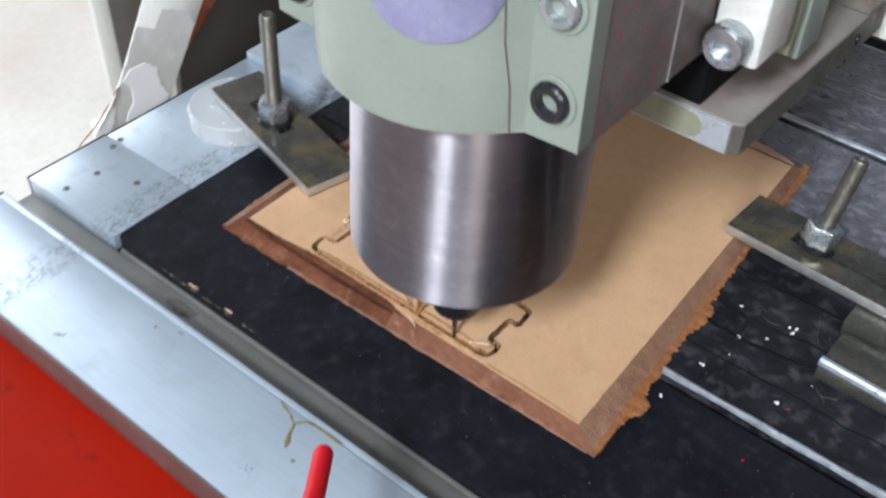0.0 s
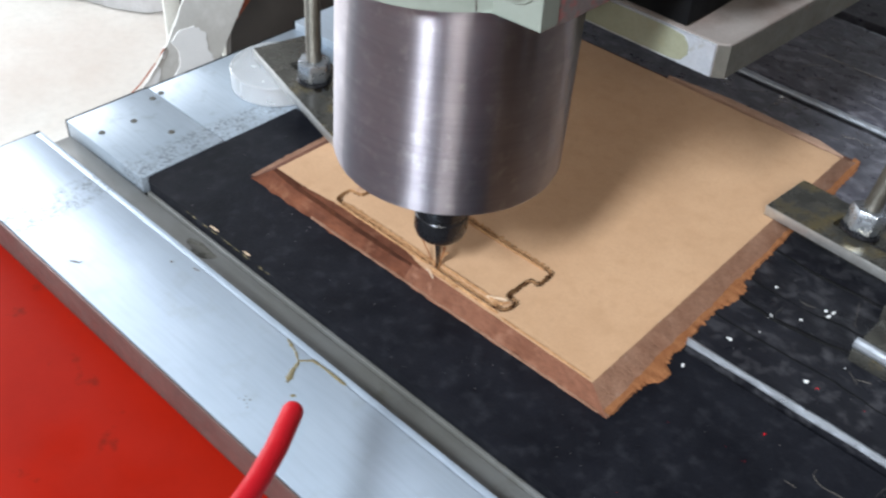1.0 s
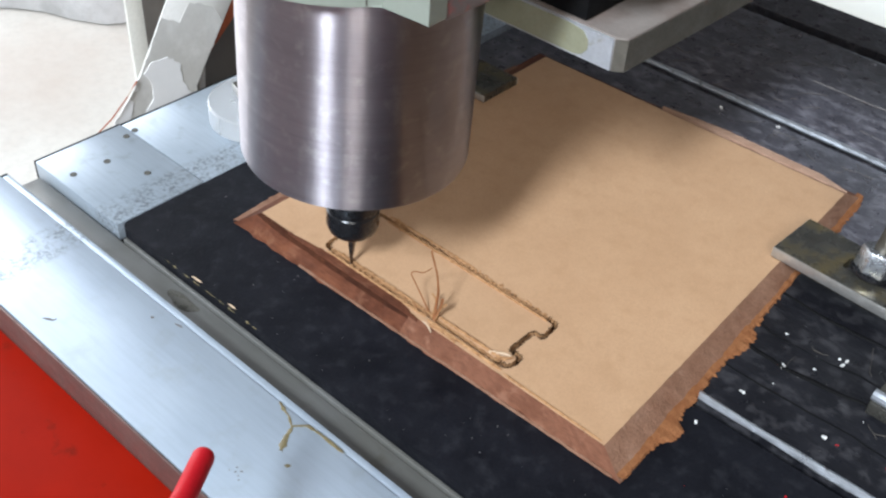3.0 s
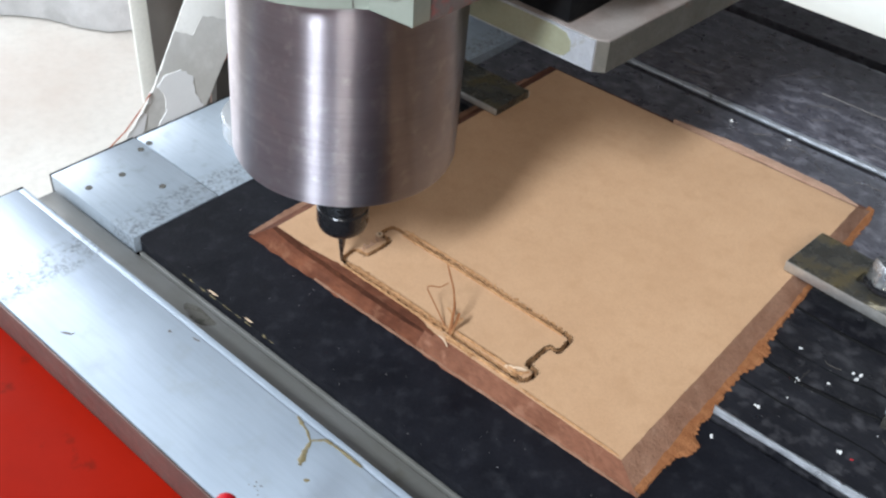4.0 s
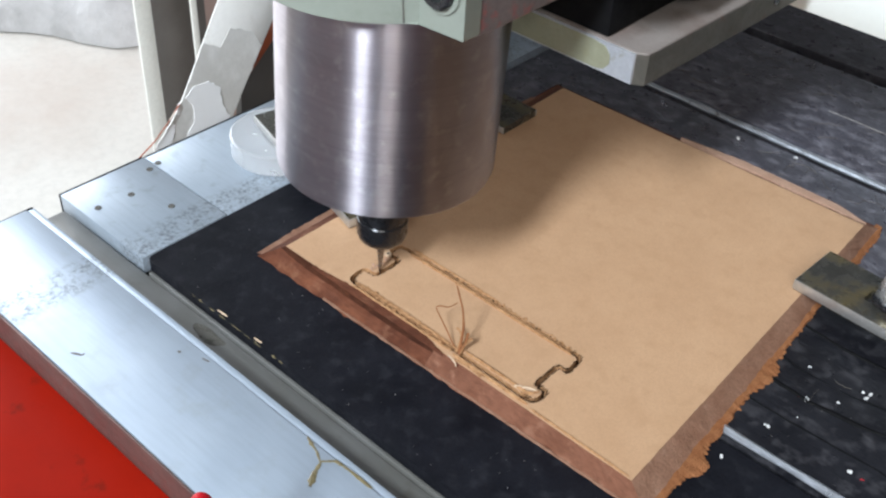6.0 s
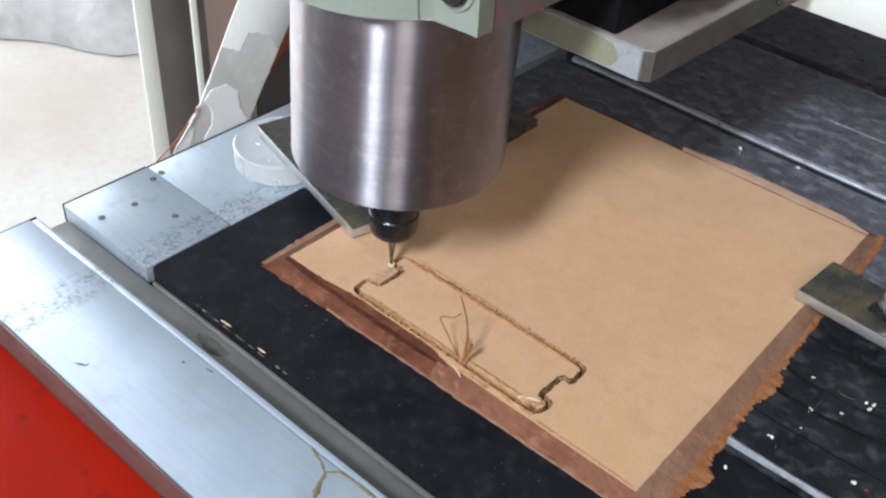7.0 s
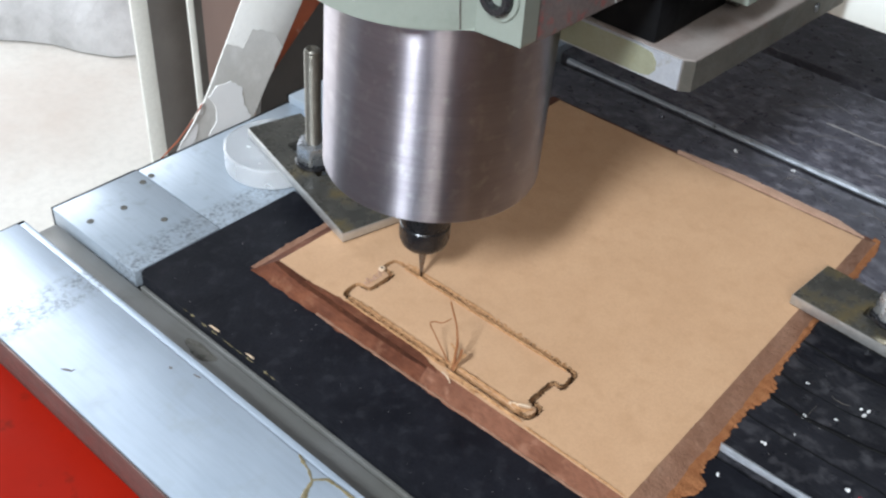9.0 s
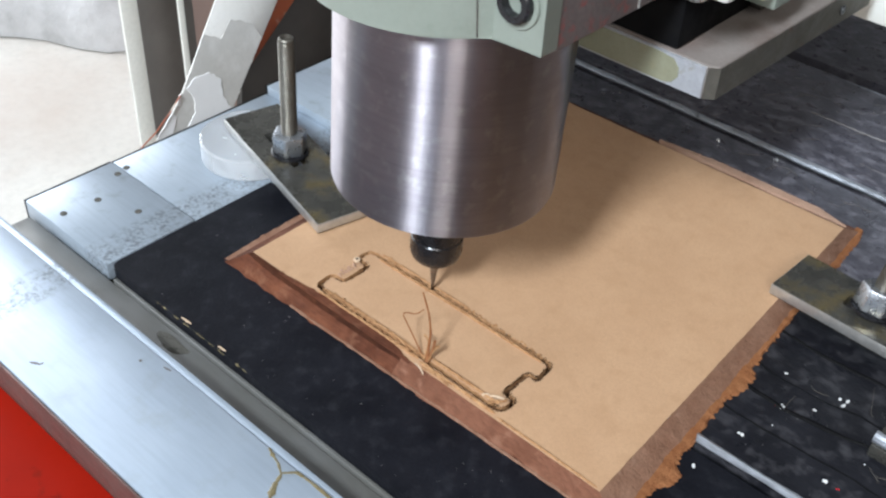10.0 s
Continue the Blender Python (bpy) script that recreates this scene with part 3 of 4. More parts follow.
def rounded(poly, r):
    """The outline with each corner rounded off."""
    out = []
    for k, a in enumerate(poly):
        a, p, q_ = Vector(a), Vector(poly[k - 1]), Vector(poly[(k + 1) % len(poly)])
        u, v = (p - a), (q_ - a)
        c = min(r, 0.4 * u.length, 0.4 * v.length)
        s, e = a + u.normalized() * c, a + v.normalized() * c
        for f in (0.0, 0.33, 0.67, 1.0):
            out.append(tuple(s * (1 - f) ** 2 + a * 2 * f * (1 - f) + e * f * f))
    return out


CUT = rounded(CUT, 0.0032)
kerf_out = along(offset(CUT, 0.0010), 0.0009, 0.00055, 5.0)
kerf_in = along(offset(CUT, -0.0010), 0.0009, 0.00045, 9.0)
bm = filled([outer, kerf_out], BT)
part("panel_face", bm, M_MDF, board, smooth=False)
part("cut_piece", filled([kerf_in], BT - 0.0001), M_MDF, board, "loose rectangular piece with notched ends inside the cut", smooth=False)
bm = bmesh.new()
skirt(bm, kerf_out, BT, kerf_out, BT - 0.0045)
skirt(bm, kerf_in, BT - 0.0001, kerf_in, BT - 0.0045)
part("groove_side", bm, M_FRESH, board, "fresh light walls of the routed groove", smooth=False)
# the depth shade of the groove is put into this dark floor colour
part("groove_floor", filled([offset(CUT, 0.0017), offset(CUT, -0.0017)], BT - 0.0042), M_KERF, board, "groove floor with its shade in the dark colour", smooth=False)


def bevel_side(k, bands, i0=0, i1=70):
    """Bands of one rough side of the board, from its face (0) down to its wider foot (3)."""
    a, b, c, d = TOP[k], TOP[(k + 1) % 4], BOTTOM[k], BOTTOM[(k + 1) % 4]
    n = 70
    bm = bmesh.new()
    grid = []
    nx, ny = (b[1] - a[1]), -(b[0] - a[0])
    s = math.hypot(nx, ny)
    nx, ny = nx / s, ny / s
    for j, (f, z) in enumerate(((0, BT), (0.18, 0.0074), (0.50, 0.0044), (0.90, 0.0010), (1.0, 0.0))):
        row = []
        for i in range(n + 1):
            g = i / n
            x = (a[0] + (b[0] - a[0]) * g) * (1 - f) + (c[0] + (d[0] - c[0]) * g) * f
            y = (a[1] + (b[1] - a[1]) * g) * (1 - f) + (c[1] + (d[1] - c[1]) * g) * f
            amp = (0.0002, 0.0004, 0.0006, 0.0008, 0.0011)[j]
            if k == 0 and j == 1:
                z = 0.0050 + 0.0024 * min(1, max((g - 0.42) * 9, 1 - g * 12, 0))
            w = (noise.noise((x * 150, y * 150, 3.0)) + 0.6 * noise.noise((x * 520, y * 520, 7.0))) * amp * (1 if 0 < i < n else 0.2)
            row.append(bm.verts.new((x + nx * w, y + ny * w, z + (0.0003 * noise.noise((x * 400, y * 400, j)) if 0 < j < 4 else 0))))
        grid.append(row)
    for j in bands:
        for i in range(i0, i1):
            bm.faces.new((grid[j][i], grid[j + 1][i], grid[j + 1][i + 1], grid[j][i + 1]))
    bmesh.ops.delete(bm, geom=[v for v in bm.verts if not v.link_faces], context="VERTS")
    return bm


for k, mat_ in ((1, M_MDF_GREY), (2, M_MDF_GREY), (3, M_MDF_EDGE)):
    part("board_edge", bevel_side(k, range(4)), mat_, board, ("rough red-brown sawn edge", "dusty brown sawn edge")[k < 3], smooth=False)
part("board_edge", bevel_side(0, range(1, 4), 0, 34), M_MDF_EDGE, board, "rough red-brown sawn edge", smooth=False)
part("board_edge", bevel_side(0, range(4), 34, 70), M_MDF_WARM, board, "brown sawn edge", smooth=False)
# the band just under the face is coloured darker than the slope below
part("edge_step", bevel_side(0, (0,), 0, 34), M_MDF_STEP, board, "dark step under the face", smooth=False)
part("board_underside", prism(offset(BOTTOM, -0.001), 0.0003, 0.0012), M_MDF_EDGE, board, smooth=False)


def torn_fringe(a, b, reach, seed, n=120, shape=((0, 0.55), (1, 0.55))):
    """The splintered lower skin that sticks out along an edge."""
    rng = random.Random(seed)
    bm = bmesh.new()
    dx, dy = b[0] - a[0], b[1] - a[1]
    s = math.hypot(dx, dy)
    nx, ny = dy / s, -dx / s
    inner, tip, top = [], [], []
    for i in range(n + 1):
        g = i / n
        base = reach * (np.interp(g, [u for u, _ in shape], [w for _, w in shape]) + 0.10 * noise.noise((g * 5.0 + seed, seed, 0)) + 0.28 * noise.noise((g * 27 + seed, 1, 0)) + 0.34 * noise.noise((g * 83 + seed, 3, 0)))
        r = max(0.0006, base + rng.uniform(-0.0003, 0.0004)) * min(1, 6 * g + 0.2, 6 * (1 - g) + 0.2)
        x, y = a[0] + dx * g, a[1] + dy * g
        inner.append(bm.verts.new((x - nx * 0.003, y - ny * 0.003, 0.0022)))
        top.append(bm.verts.new((x + nx * r * 0.5, y + ny * r * 0.5, 0.0015 + 0.0005 * noise.noise((g * 40, seed, 4)))))
        tip.append(bm.verts.new((x + nx * r, y + ny * r, 0.0004)))
    for i in range(n):
        bm.faces.new((inner[i], top[i], top[i + 1], inner[i + 1]))
        bm.faces.new((top[i], tip[i], tip[i + 1], top[i + 1]))
    return bm


part("torn_edge", torn_fringe((0.1935, -0.002), (0.1823, 0.1560), 0.0052, 2.0, 300, ((0, 0.2), (0.14, 0.22), (0.185, 1.0), (0.215, 1.15), (0.24, 0.30), (0.33, 0.30), (0.42, 0.12), (0.49, 0.15), (0.53, 0.45), (0.57, 0.85), (0.61, 0.75), (0.65, 0.3), (0.72, 0.1), (0.85, 0.1), (1, 0.1))), M_TORN, board, "splintered orange-brown torn skin along the foot", smooth=False)
part("torn_edge", torn_fringe((0.1812, 0.172), (0.1780, 0.2190), 0.0030, 4.0, 50), M_TORN, board, "splintered orange torn skin along the foot", smooth=False)
part("torn_edge", torn_fringe((-0.0145, 0.190), (-0.0125, -0.0060), 0.0036, 6.0, 200), M_MDF_GREY, board, "rough torn skin along the foot", smooth=False)


def strip_poly(x0, x1, y0, y1, amp, seed, n=60):
    """A long flake with uneven edges."""
    lo = [(x0 + (x1 - x0) * k / n, y0 - 0.0002 + 0.3 * amp * noise.noise((k * 0.35, seed, 0))) for k in range(n + 1)]
    hi = [(x0 + (x1 - x0) * k / n, y0 + (y1 - y0) * min(1.0, 0.08 + k / 22, 0.08 + (n - k) / 10) + amp * noise.noise((k * 0.45, seed + 9, 0))) for k in range(n + 1)]
    return lo + hi[::-1]


part("foot_lip", prism(strip_poly(0.0700, 0.1730, 0.2090, 0.2135, 0.0004, 21.0)[::-1], 0.0005, 0.0064), M_MDF_FUZZ, board, "pale fuzzy lip of the lower skin", smooth=False)
part("chipped_edge", prism(strip_poly(0.018, 0.0935, -0.0006, 0.0026, 0.0011, 3.0), BT - 0.0010, BT + 0.0002), M_MDF_EDGE, board, "chipped red-brown strip along the near edge", smooth=False)


def ridge(x0, x1, y0, y1, r, seed, n=46):
    """A raised, slightly uneven lip of fibre along the groove."""
    pts = [(x0 + (x1 - x0) * k / n, y0 + (y1 - y0) * k / n + 0.0003 * noise.noise((k * 0.3, seed, 1)), BT + 0.25 * r) for k in range(n + 1)]
    rr = [r * (0.8 + 0.5 * noise.noise((k * 0.6, seed, 6))) * min(1, 0.3 + k / 4, 0.3 + (n - k) / 4) for k in range(n + 1)]
    return tube(pts, rr, 8)


part("fibre_ridge", ridge(0.0965, 0.1345, 0.0022, 0.0020, 0.0009, 5.0), M_FRESH, board, "smooth light ridge beside the groove")
part("fibre_ridge", ridge(0.0985, 0.1310, 0.0066, 0.0068, 0.0008, 7.0), M_FRESH, board, "smooth light ridge beside the groove")
part("fibre_ridge", ridge(0.1360, 0.1815, 0.0012, 0.0008, 0.0005, 14.0), M_FRESH, board, "thin light rim along the sawn edge")
part("fibre_ridge", ridge(0.0400, 0.0900, 0.0384, 0.0386, 0.0006, 9.0), M_FRESH, board, "smooth light ridge beside the groove")
part("fibre_ridge", ridge(0.0380, 0.0930, 0.0026, 0.0027, 0.0006, 12.0), M_FRESH, board, "smooth light ridge beside the groove")
part("torn_strip", prism(strip_poly(0.0400, 0.0960, 0.0052, 0.0061, 0.0006, 11.0), BT - 0.0005, BT + 0.0007), M_FRESH, board, "light torn strip beside the groove", smooth=False)
part("torn_strip", prism(strip_poly(0.0420, 0.1300, 0.0350, 0.0357, 0.0005, 15.0), BT - 0.0005, BT + 0.0007), M_FRESH, board, "light torn strip beside the groove", smooth=False)
part("pale_foot", tube([(x, -0.0062 + 0.0032 * (x + 0.0125) / 0.203 + 0.0004 * noise.noise((x * 200, 1, 1)), 0.0007) for x in np.linspace(0.030, 0.190, 70)], [0.0006 + 0.00025 * noise.noise((k * 0.5, 3, 3)) for k in range(70)], 6), M_MDF_GREY, board, "pale fuzzy foot of the sawn edge")
def tab_crumbs(seed, count):
    """Fluffy crumbs left on the tab of the notched end."""
    rng = random.Random(seed)
    bm = bmesh.new()
    for _ in range(count):
        x, y = rng.gauss(0.0372, 0.0013), rng.uniform(0.0150, 0.0268)
        q = rng.uniform(0.0002, 0.0007)
        m = Matrix.Translation((x, y, BT + q * 0.5)) @ Euler((rng.uniform(0, 3), rng.uniform(0, 3), rng.uniform(0, 6))).to_matrix().to_4x4()
        add_lathe(bm, [(0, -q * 0.6), (q * 0.8, -q * 0.2), (q, q * 0.3), (0, q * 0.7)], 5, m)
    return bm


tagged(part("crumb_heap", tab_crumbs(17, 42), M_MDF_FUZZ, smooth=False), "light fluffy wood crumbs heaped on the notched end", "sawdust", kind="stuff")
dot = thing("pale_ring", "small pale ring with a dark centre lying at the groove end", "debris")
part("ring", lathe([(0, BT + 0.0002), (0.0015, BT + 0.0002), (0.0016, BT + 0.0010), (0.0009, BT + 0.0014), (0.0005, BT + 0.0008), (0, BT + 0.0007)], 18, Matrix.Translation((0.0355, 0.0275, 0))), M_PALE, dot)
part("ring_centre", lathe([(0, BT + 0.0009), (0.0005, BT + 0.0009), (0.0005, BT + 0.0012), (0, BT + 0.0012)], 12, Matrix.Translation((0.0355, 0.0275, 0))), M_SLOT, dot, "dark centre")


def burrs(seed, count):
    """Small curled crumbs thrown up along the groove."""
    rng = random.Random(seed)
    bm = bmesh.new()
    loop = [p for p in kerf_out + kerf_in if 0.044 < p[0] < 0.127 and (p[1] > 0.02 or p[0] < 0.095)]
    for _ in range(count):
        x, y = rng.choice(loop)
        x += rng.gauss(0, 0.0004)
        y += rng.gauss(0, 0.0004)
        r = rng.uniform(0.00012, 0.00036)
        ln = r * rng.uniform(1.2, 3.2)
        m = Matrix.Translation((x, y, BT + r * 0.5)) @ Euler((rng.uniform(-0.6, 0.6), rng.uniform(-0.6, 0.6), rng.uniform(0, 6.3))).to_matrix().to_4x4()
        add_box(bm, -ln, ln, -r, r, -r * 0.6, r * 0.6, m=m)
    return bm


def groove_shade_flecks(seed, count):
    """Short dark flecks that paint crumb shadows and gaps beside the groove."""
    rng = random.Random(seed)
    bm = bmesh.new()
    spots = [p for p in kerf_out if p[1] > 0.034 and 0.060 < p[0] < 0.134 or p[0] > 0.1285] + [p for p in kerf_in if p[1] < 0.010 and p[0] < 0.096 or p[0] < 0.044 and p[1] < 0.032]
    spots += [p for p in kerf_out + kerf_in if p[0] > 0.1285] * 2
    for _ in range(count):
        x, y = rng.choice(spots)
        a = (0.0 if 0.046 < x < 0.128 else 1.57) + rng.gauss(0, 0.35)
        ln, w = rng.uniform(0.0003, 0.0009), rng.uniform(0.00010, 0.00022)
        m = Matrix.Translation((x + rng.gauss(0, 0.00012), y + rng.gauss(0, 0.00022), BT + 0.00002)) @ Euler((rng.gauss(0, 0.2), rng.gauss(0, 0.1), a)).to_matrix().to_4x4()
        add_prism(bm, [(-ln, 0), (-0.3 * ln, -w), (ln, -0.3 * w), (0.5 * ln, w)], -0.0002, 0.0001, m)
    return bm


part("groove_shade_flecks", groove_shade_flecks(7, 330), M_KERF, board, "dark flecks for crumb shadows and gaps along the groove", smooth=False, kind="stuff")
tagged(part("wood_crumbs", burrs(3, 520), M_FRESH, smooth=False), "light brown crumbs and burrs along the routed groove", "sawdust", kind="stuff")


def ribbon(pts, width, thick, twist):
    """A thin curled shaving along a line of points."""
    bm = bmesh.new()
    P = [Vector(p) for p in pts]
    rings = []
    for k, p in enumerate(P):
        d = (P[min(k + 1, len(P) - 1)] - P[max(k - 1, 0)]).normalized()
        side = d.cross(Vector((math.cos(twist * k), math.sin(twist * k), 0.3))).normalized()
        up = d.cross(side)
        w = width * (1 - 0.6 * k / len(P))
        rings.append([bm.verts.new(p + side * a * w + up * c * thick) for a, c in ((-1, -1), (1, -1), (1, 1), (-1, 1))])
    for a, b in zip(rings, rings[1:]):
        for k in range(4):
            bm.faces.new((a[k], a[(k + 1) % 4], b[(k + 1) % 4], b[k]))
    bm.faces.new(rings[0][::-1])
    bm.faces.new(rings[-1])
    return bm


def shaving(x, y, z, dx, dy, h, bend, w, n=14):
    return ribbon([(x + dx * f + bend * math.sin(f * 3.0) * 0.6, y + dy * f + bend * math.sin(f * 2.2), z + h * math.sin(f * 1.6)) for f in np.linspace(0, 1, n)], w * 1.3, w * 0.4, 0.12)


curl = thing("wood_shavings", "tuft of thin curled wood shavings standing on the groove", "shavings")


def strand(points, r0, r1):
    """A thin curling fibre through a few points."""
    n = 30
    at = np.linspace(0, len(points) - 1, n)
    c = [np.interp(at, range(len(points)), [p[k] for p in points]) for k in range(3)]
    for _ in range(3):
        c = [np.concatenate(([v[0]], (v[:-2] + 2 * v[1:-1] + v[2:]) / 4, [v[-1]])) for v in c]
    return tube(list(zip(*c)), [r0 + (r1 - r0) * k / (n - 1) for k in range(n)], 6)


part("shaving", strand([(0.0975, 0.0050, 0.0080), (0.0972, 0.0062, 0.0145), (0.0968, 0.0075, 0.0205), (0.0952, 0.0080, 0.0285), (0.0912, 0.0085, 0.0370)], 0.0007, 0.00035), M_TORN, curl, "tall curled shaving")
part("shaving", strand([(0.0958, 0.0052, 0.0080), (0.0905, 0.0066, 0.0120), (0.0840, 0.0080, 0.0170), (0.0812, 0.0080, 0.0203), (0.0838, 0.0082, 0.0226), (0.0880, 0.0082, 0.0240), (0.0920, 0.0084, 0.0290)], 0.00034, 0.00022), M_TORN, curl, "thin looped shaving")
part("shaving", shaving(0.0985, 0.0050, BT - 0.001, 0.0022, 0.0045, 0.0075, -0.001, 0.0009), M_FRESH, curl)
part("shaving", shaving(0.0965, 0.0050, BT - 0.001, -0.0050, 0.0030, 0.0070, 0.002, 0.0008), M_FRESH, curl)
part("shaving", shaving(0.0980, 0.0046, BT - 0.001, 0.0012, 0.0020, 0.0105, 0.001, 0.0008), M_TORN, curl)
part("shaving", shaving(0.0985, 0.0010, BT - 0.0005, 0.0140, -0.0016, 0.0010, 0.001, 0.0008), M_FRESH, curl)
part("shaving", shaving(0.0960, 0.0006, BT - 0.0005, 0.0060, -0.0030, 0.0006, 0.0006, 0.0006), M_PALE, curl, "pale splinter")
part("shaving", shaving(0.0900, 0.0040, BT - 0.0005, -0.0120, 0.0006, 0.0012, 0.001, 0.0007), M_FRESH, curl)
part("shaving", shaving(0.1250, 0.0060, BT - 0.0003, 0.0080, 0.0022, 0.0016, 0.001, 0.0008), M_PALE, curl, "pale splinter")
part("shaving", shaving(0.1290, 0.0045, BT - 0.0003, 0.0050, 0.0040, 0.0014, 0.001, 0.0007), M_FRESH, curl)

# ---- strap clamps ----
def strap_clamp(m, length, width, slot0, slot1, bolt_x, bolt_h, lean, label, thick=0.0055, ground=True):
    """A slotted steel strap from its tip (x = 0) to its heel (x = length), with stud, nut and washer."""
    c = thing("strap_clamp", label, "clamp", "clamps that hold the board", m)
    w = width / 2
    bm = bmesh.new()
    sw = 0.0042
    add_box(bm, 0, slot0, -w, w, 0, thick)
    add_box(bm, slot1, length, -w, w, 0, thick)
    add_box(bm, slot0, slot1, -w, -sw, 0, thick)
    add_box(bm, slot0, slot1, sw, w, 0, thick)
    bmesh.ops.remove_doubles(bm, verts=bm.verts, dist=1e-5)
    inside = [f for f in bm.faces if len([e for e in f.edges if len(e.link_faces) > 2]) and abs(f.normal.x) > 0.9 and slot0 - 1e-4 < f.calc_center_median().x < slot1 + 1e-4 and abs(f.calc_center_median().y) > sw]
    bmesh.ops.delete(bm, geom=inside, context="FACES")
    strap = part("strap", bm, M_STRAP, c, smooth=False)
    part("ground_edge", box(-0.0004, length, -w - 0.0004, -w + 0.0002, 0.0004, thick - 0.0003, 0.0003), M_STRAP_EDGE, strap, "bright ground strap edge")
    part("ground_edge", box(-0.0004, length, w - 0.0002, w + 0.0004, 0.0004, thick - 0.0003, 0.0003), M_STRAP_EDGE, strap, "bright ground strap edge")
    if ground:
        part("ground_edge", box(-0.0004, 0.0002, -w, w, 0.0006, thick - 0.0004, 0.0002), M_STRAP_EDGE, strap, "bright ground strap end")
    tilt = Matrix.Translation((bolt_x, 0, thick)) @ Euler((radians(lean[0]), radians(lean[1]), 0)).to_matrix().to_4x4()
    prof = [(0, -0.012), (0.0036, -0.012)]
    z = -0.012
    while z < bolt_h - 0.002:
        prof += [(0.00385, z + 0.0003), (0.00385, z + 0.0005), (0.00365, z + 0.0008), (0.00365, z + 0.0010)]
        z += 0.00105
    prof += [(0.0036, bolt_h - 0.0008), (0.0030, bolt_h), (0.0022, bolt_h), (0.0020, bolt_h - 0.0010), (0, bolt_h - 0.0010)]
    bolt = part("stud", lathe(prof, 20, tilt), M_BOLT, c, "threaded steel stud")
    # the washer's black colour carries the shade below the nut
    part("washer", lathe([(0.0042, 0.0), (0.0086, 0.0), (0.0089, 0.0004), (0.0089, 0.0012), (0.0084, 0.0016), (0.0042, 0.0016)], 28, tilt), M_BLACK, c, "washer blackened for the shade below the nut")
    hexa = [(0.0083 * math.cos(a * math.pi / 3 + 0.3), 0.0083 * math.sin(a * math.pi / 3 + 0.3)) for a in range(6)]
    part("nut", prism(hexa, 0.0017, 0.0118, tilt, 0.0007), M_ZINC, c, "bluish zinc hexagon nut")
    return c


# on the corner by the end plates: its heel rests on the acrylic disc
a0, a1 = Vector((0.0105, 0.0280)), Vector((-0.0815, 0.0500))
ang = math.degrees(math.atan2(a1.y - a0.y, a1.x - a0.x))
mid = a0 + Vector((0.225, 0.974)) * 0.0145
strap_clamp(pose(mid.x, mid.y, BT + 0.0006, 0, -1.9, ang), 0.0945, 0.029, 0.042, 0.073, 0.0535, 0.061, (0, 0), "olive steel strap clamp with tall threaded stud on clear disc")
strap_clamp(pose(0.1735, 0.1505, BT + 0.0004, 0, 0, -3), 0.090, 0.029, 0.026, 0.075, 0.0365, 0.046, (-14, 4), "olive steel strap clamp with leaning stud on the board edge")
strap_clamp(pose(0.0070, 0.1520, BT + 0.0002, 0, 0, 180), 0.075, 0.0262, 0.036, 0.062, 0.0500, 0.030, (0, 0), "olive steel strap clamp behind the spindle on the board edge", 0.0042, False)

disc = thing("acrylic_disc", "thick clear acrylic disc used as a packing piece under the clamp", "disc")
part("disc", lathe([(0, 0.0003), (0.0237, 0.0003), (0.0245, 0.0010), (0.0245, 0.0109), (0.0237, 0.0116), (0, 0.0116)], 56, Matrix.Translation((-0.0700, 0.0560, 0))), M_ACRYLIC, disc)
riser = thing("packing_block", "stepped dark olive steel packing block under the clamp heel", "packing block")
part("block", box(0.238, 0.270, 0.120, 0.160, 0.0, 0.0085, 0.0008), M_STRAP, riser)
part("step", box(0.240, 0.300, 0.0900, 0.118, 0.0, 0.0060, 0.0008), M_STRAP, riser)
part("bright_bar", tube([(0.2400, 0.0930, 0.0080), (0.300, 0.0905, 0.0080)], [0.0024, 0.0024], 10), M_LIP, riser, "bright steel bar")

# ---- loose chips on the table ----
def chips(name, label, seed, spots, count, area, size, mat_):
    rng = random.Random(seed)
    bm = bmesh.new()
    for k in range(len(spots) + count):
        x, y, r = spots[k] if k < len(spots) else (rng.uniform(*area[0]), rng.uniform(*area[1]), rng.uniform(0.3, 1.0) * size)
        if k >= len(spots) and -0.02 < x < 0.20 and -0.01 < y < 0.225:
            continue
        if k >= len(spots) and any(abs(y - s) < 0.007 for s in SLOTS):
            continue
        for _ in range(3 if k < len(spots) else 1):
            q = r * rng.uniform(0.35, 0.75)
            m = Matrix.Translation((x + rng.gauss(0, r * 0.6), y + rng.gauss(0, r * 0.6), q * 0.45)) @ Euler((rng.uniform(0, 3), rng.uniform(0, 3), rng.uniform(0, 6))).to_matrix().to_4x4()
            add_lathe(bm, [(0, -q * 0.6), (q * 0.8, -q * 0.2), (q, q * 0.3), (0, q * 0.7)], 5, m)
    return tagged(part(name, bm, mat_, smooth=False), label, "debris", kind="stuff")


chips("pale_chips", "pale plastic chips scattered on the black table", 5,
      [(0.223, 0.109, 0.0019), (0.087, 0.240, 0.0015), (0.118, 0.246, 0.0013), (0.202, 0.066, 0.0013), (0.206, 0.090, 0.0012), (0.197, 0.040, 0.0010), (0.234, 0.068, 0.0014), (0.216, 0.097, 0.0008), (0.198, 0.108, 0.0008)],
      45, ((0.10, 0.36), (-0.04, 0.33)), 0.0007, M_CHIP)
chips("dust_specks", "fine pale dust specks on the black table", 21, [], 900, ((-0.04, 0.36), (-0.04, 0.42)), 0.00042, M_SPECK)
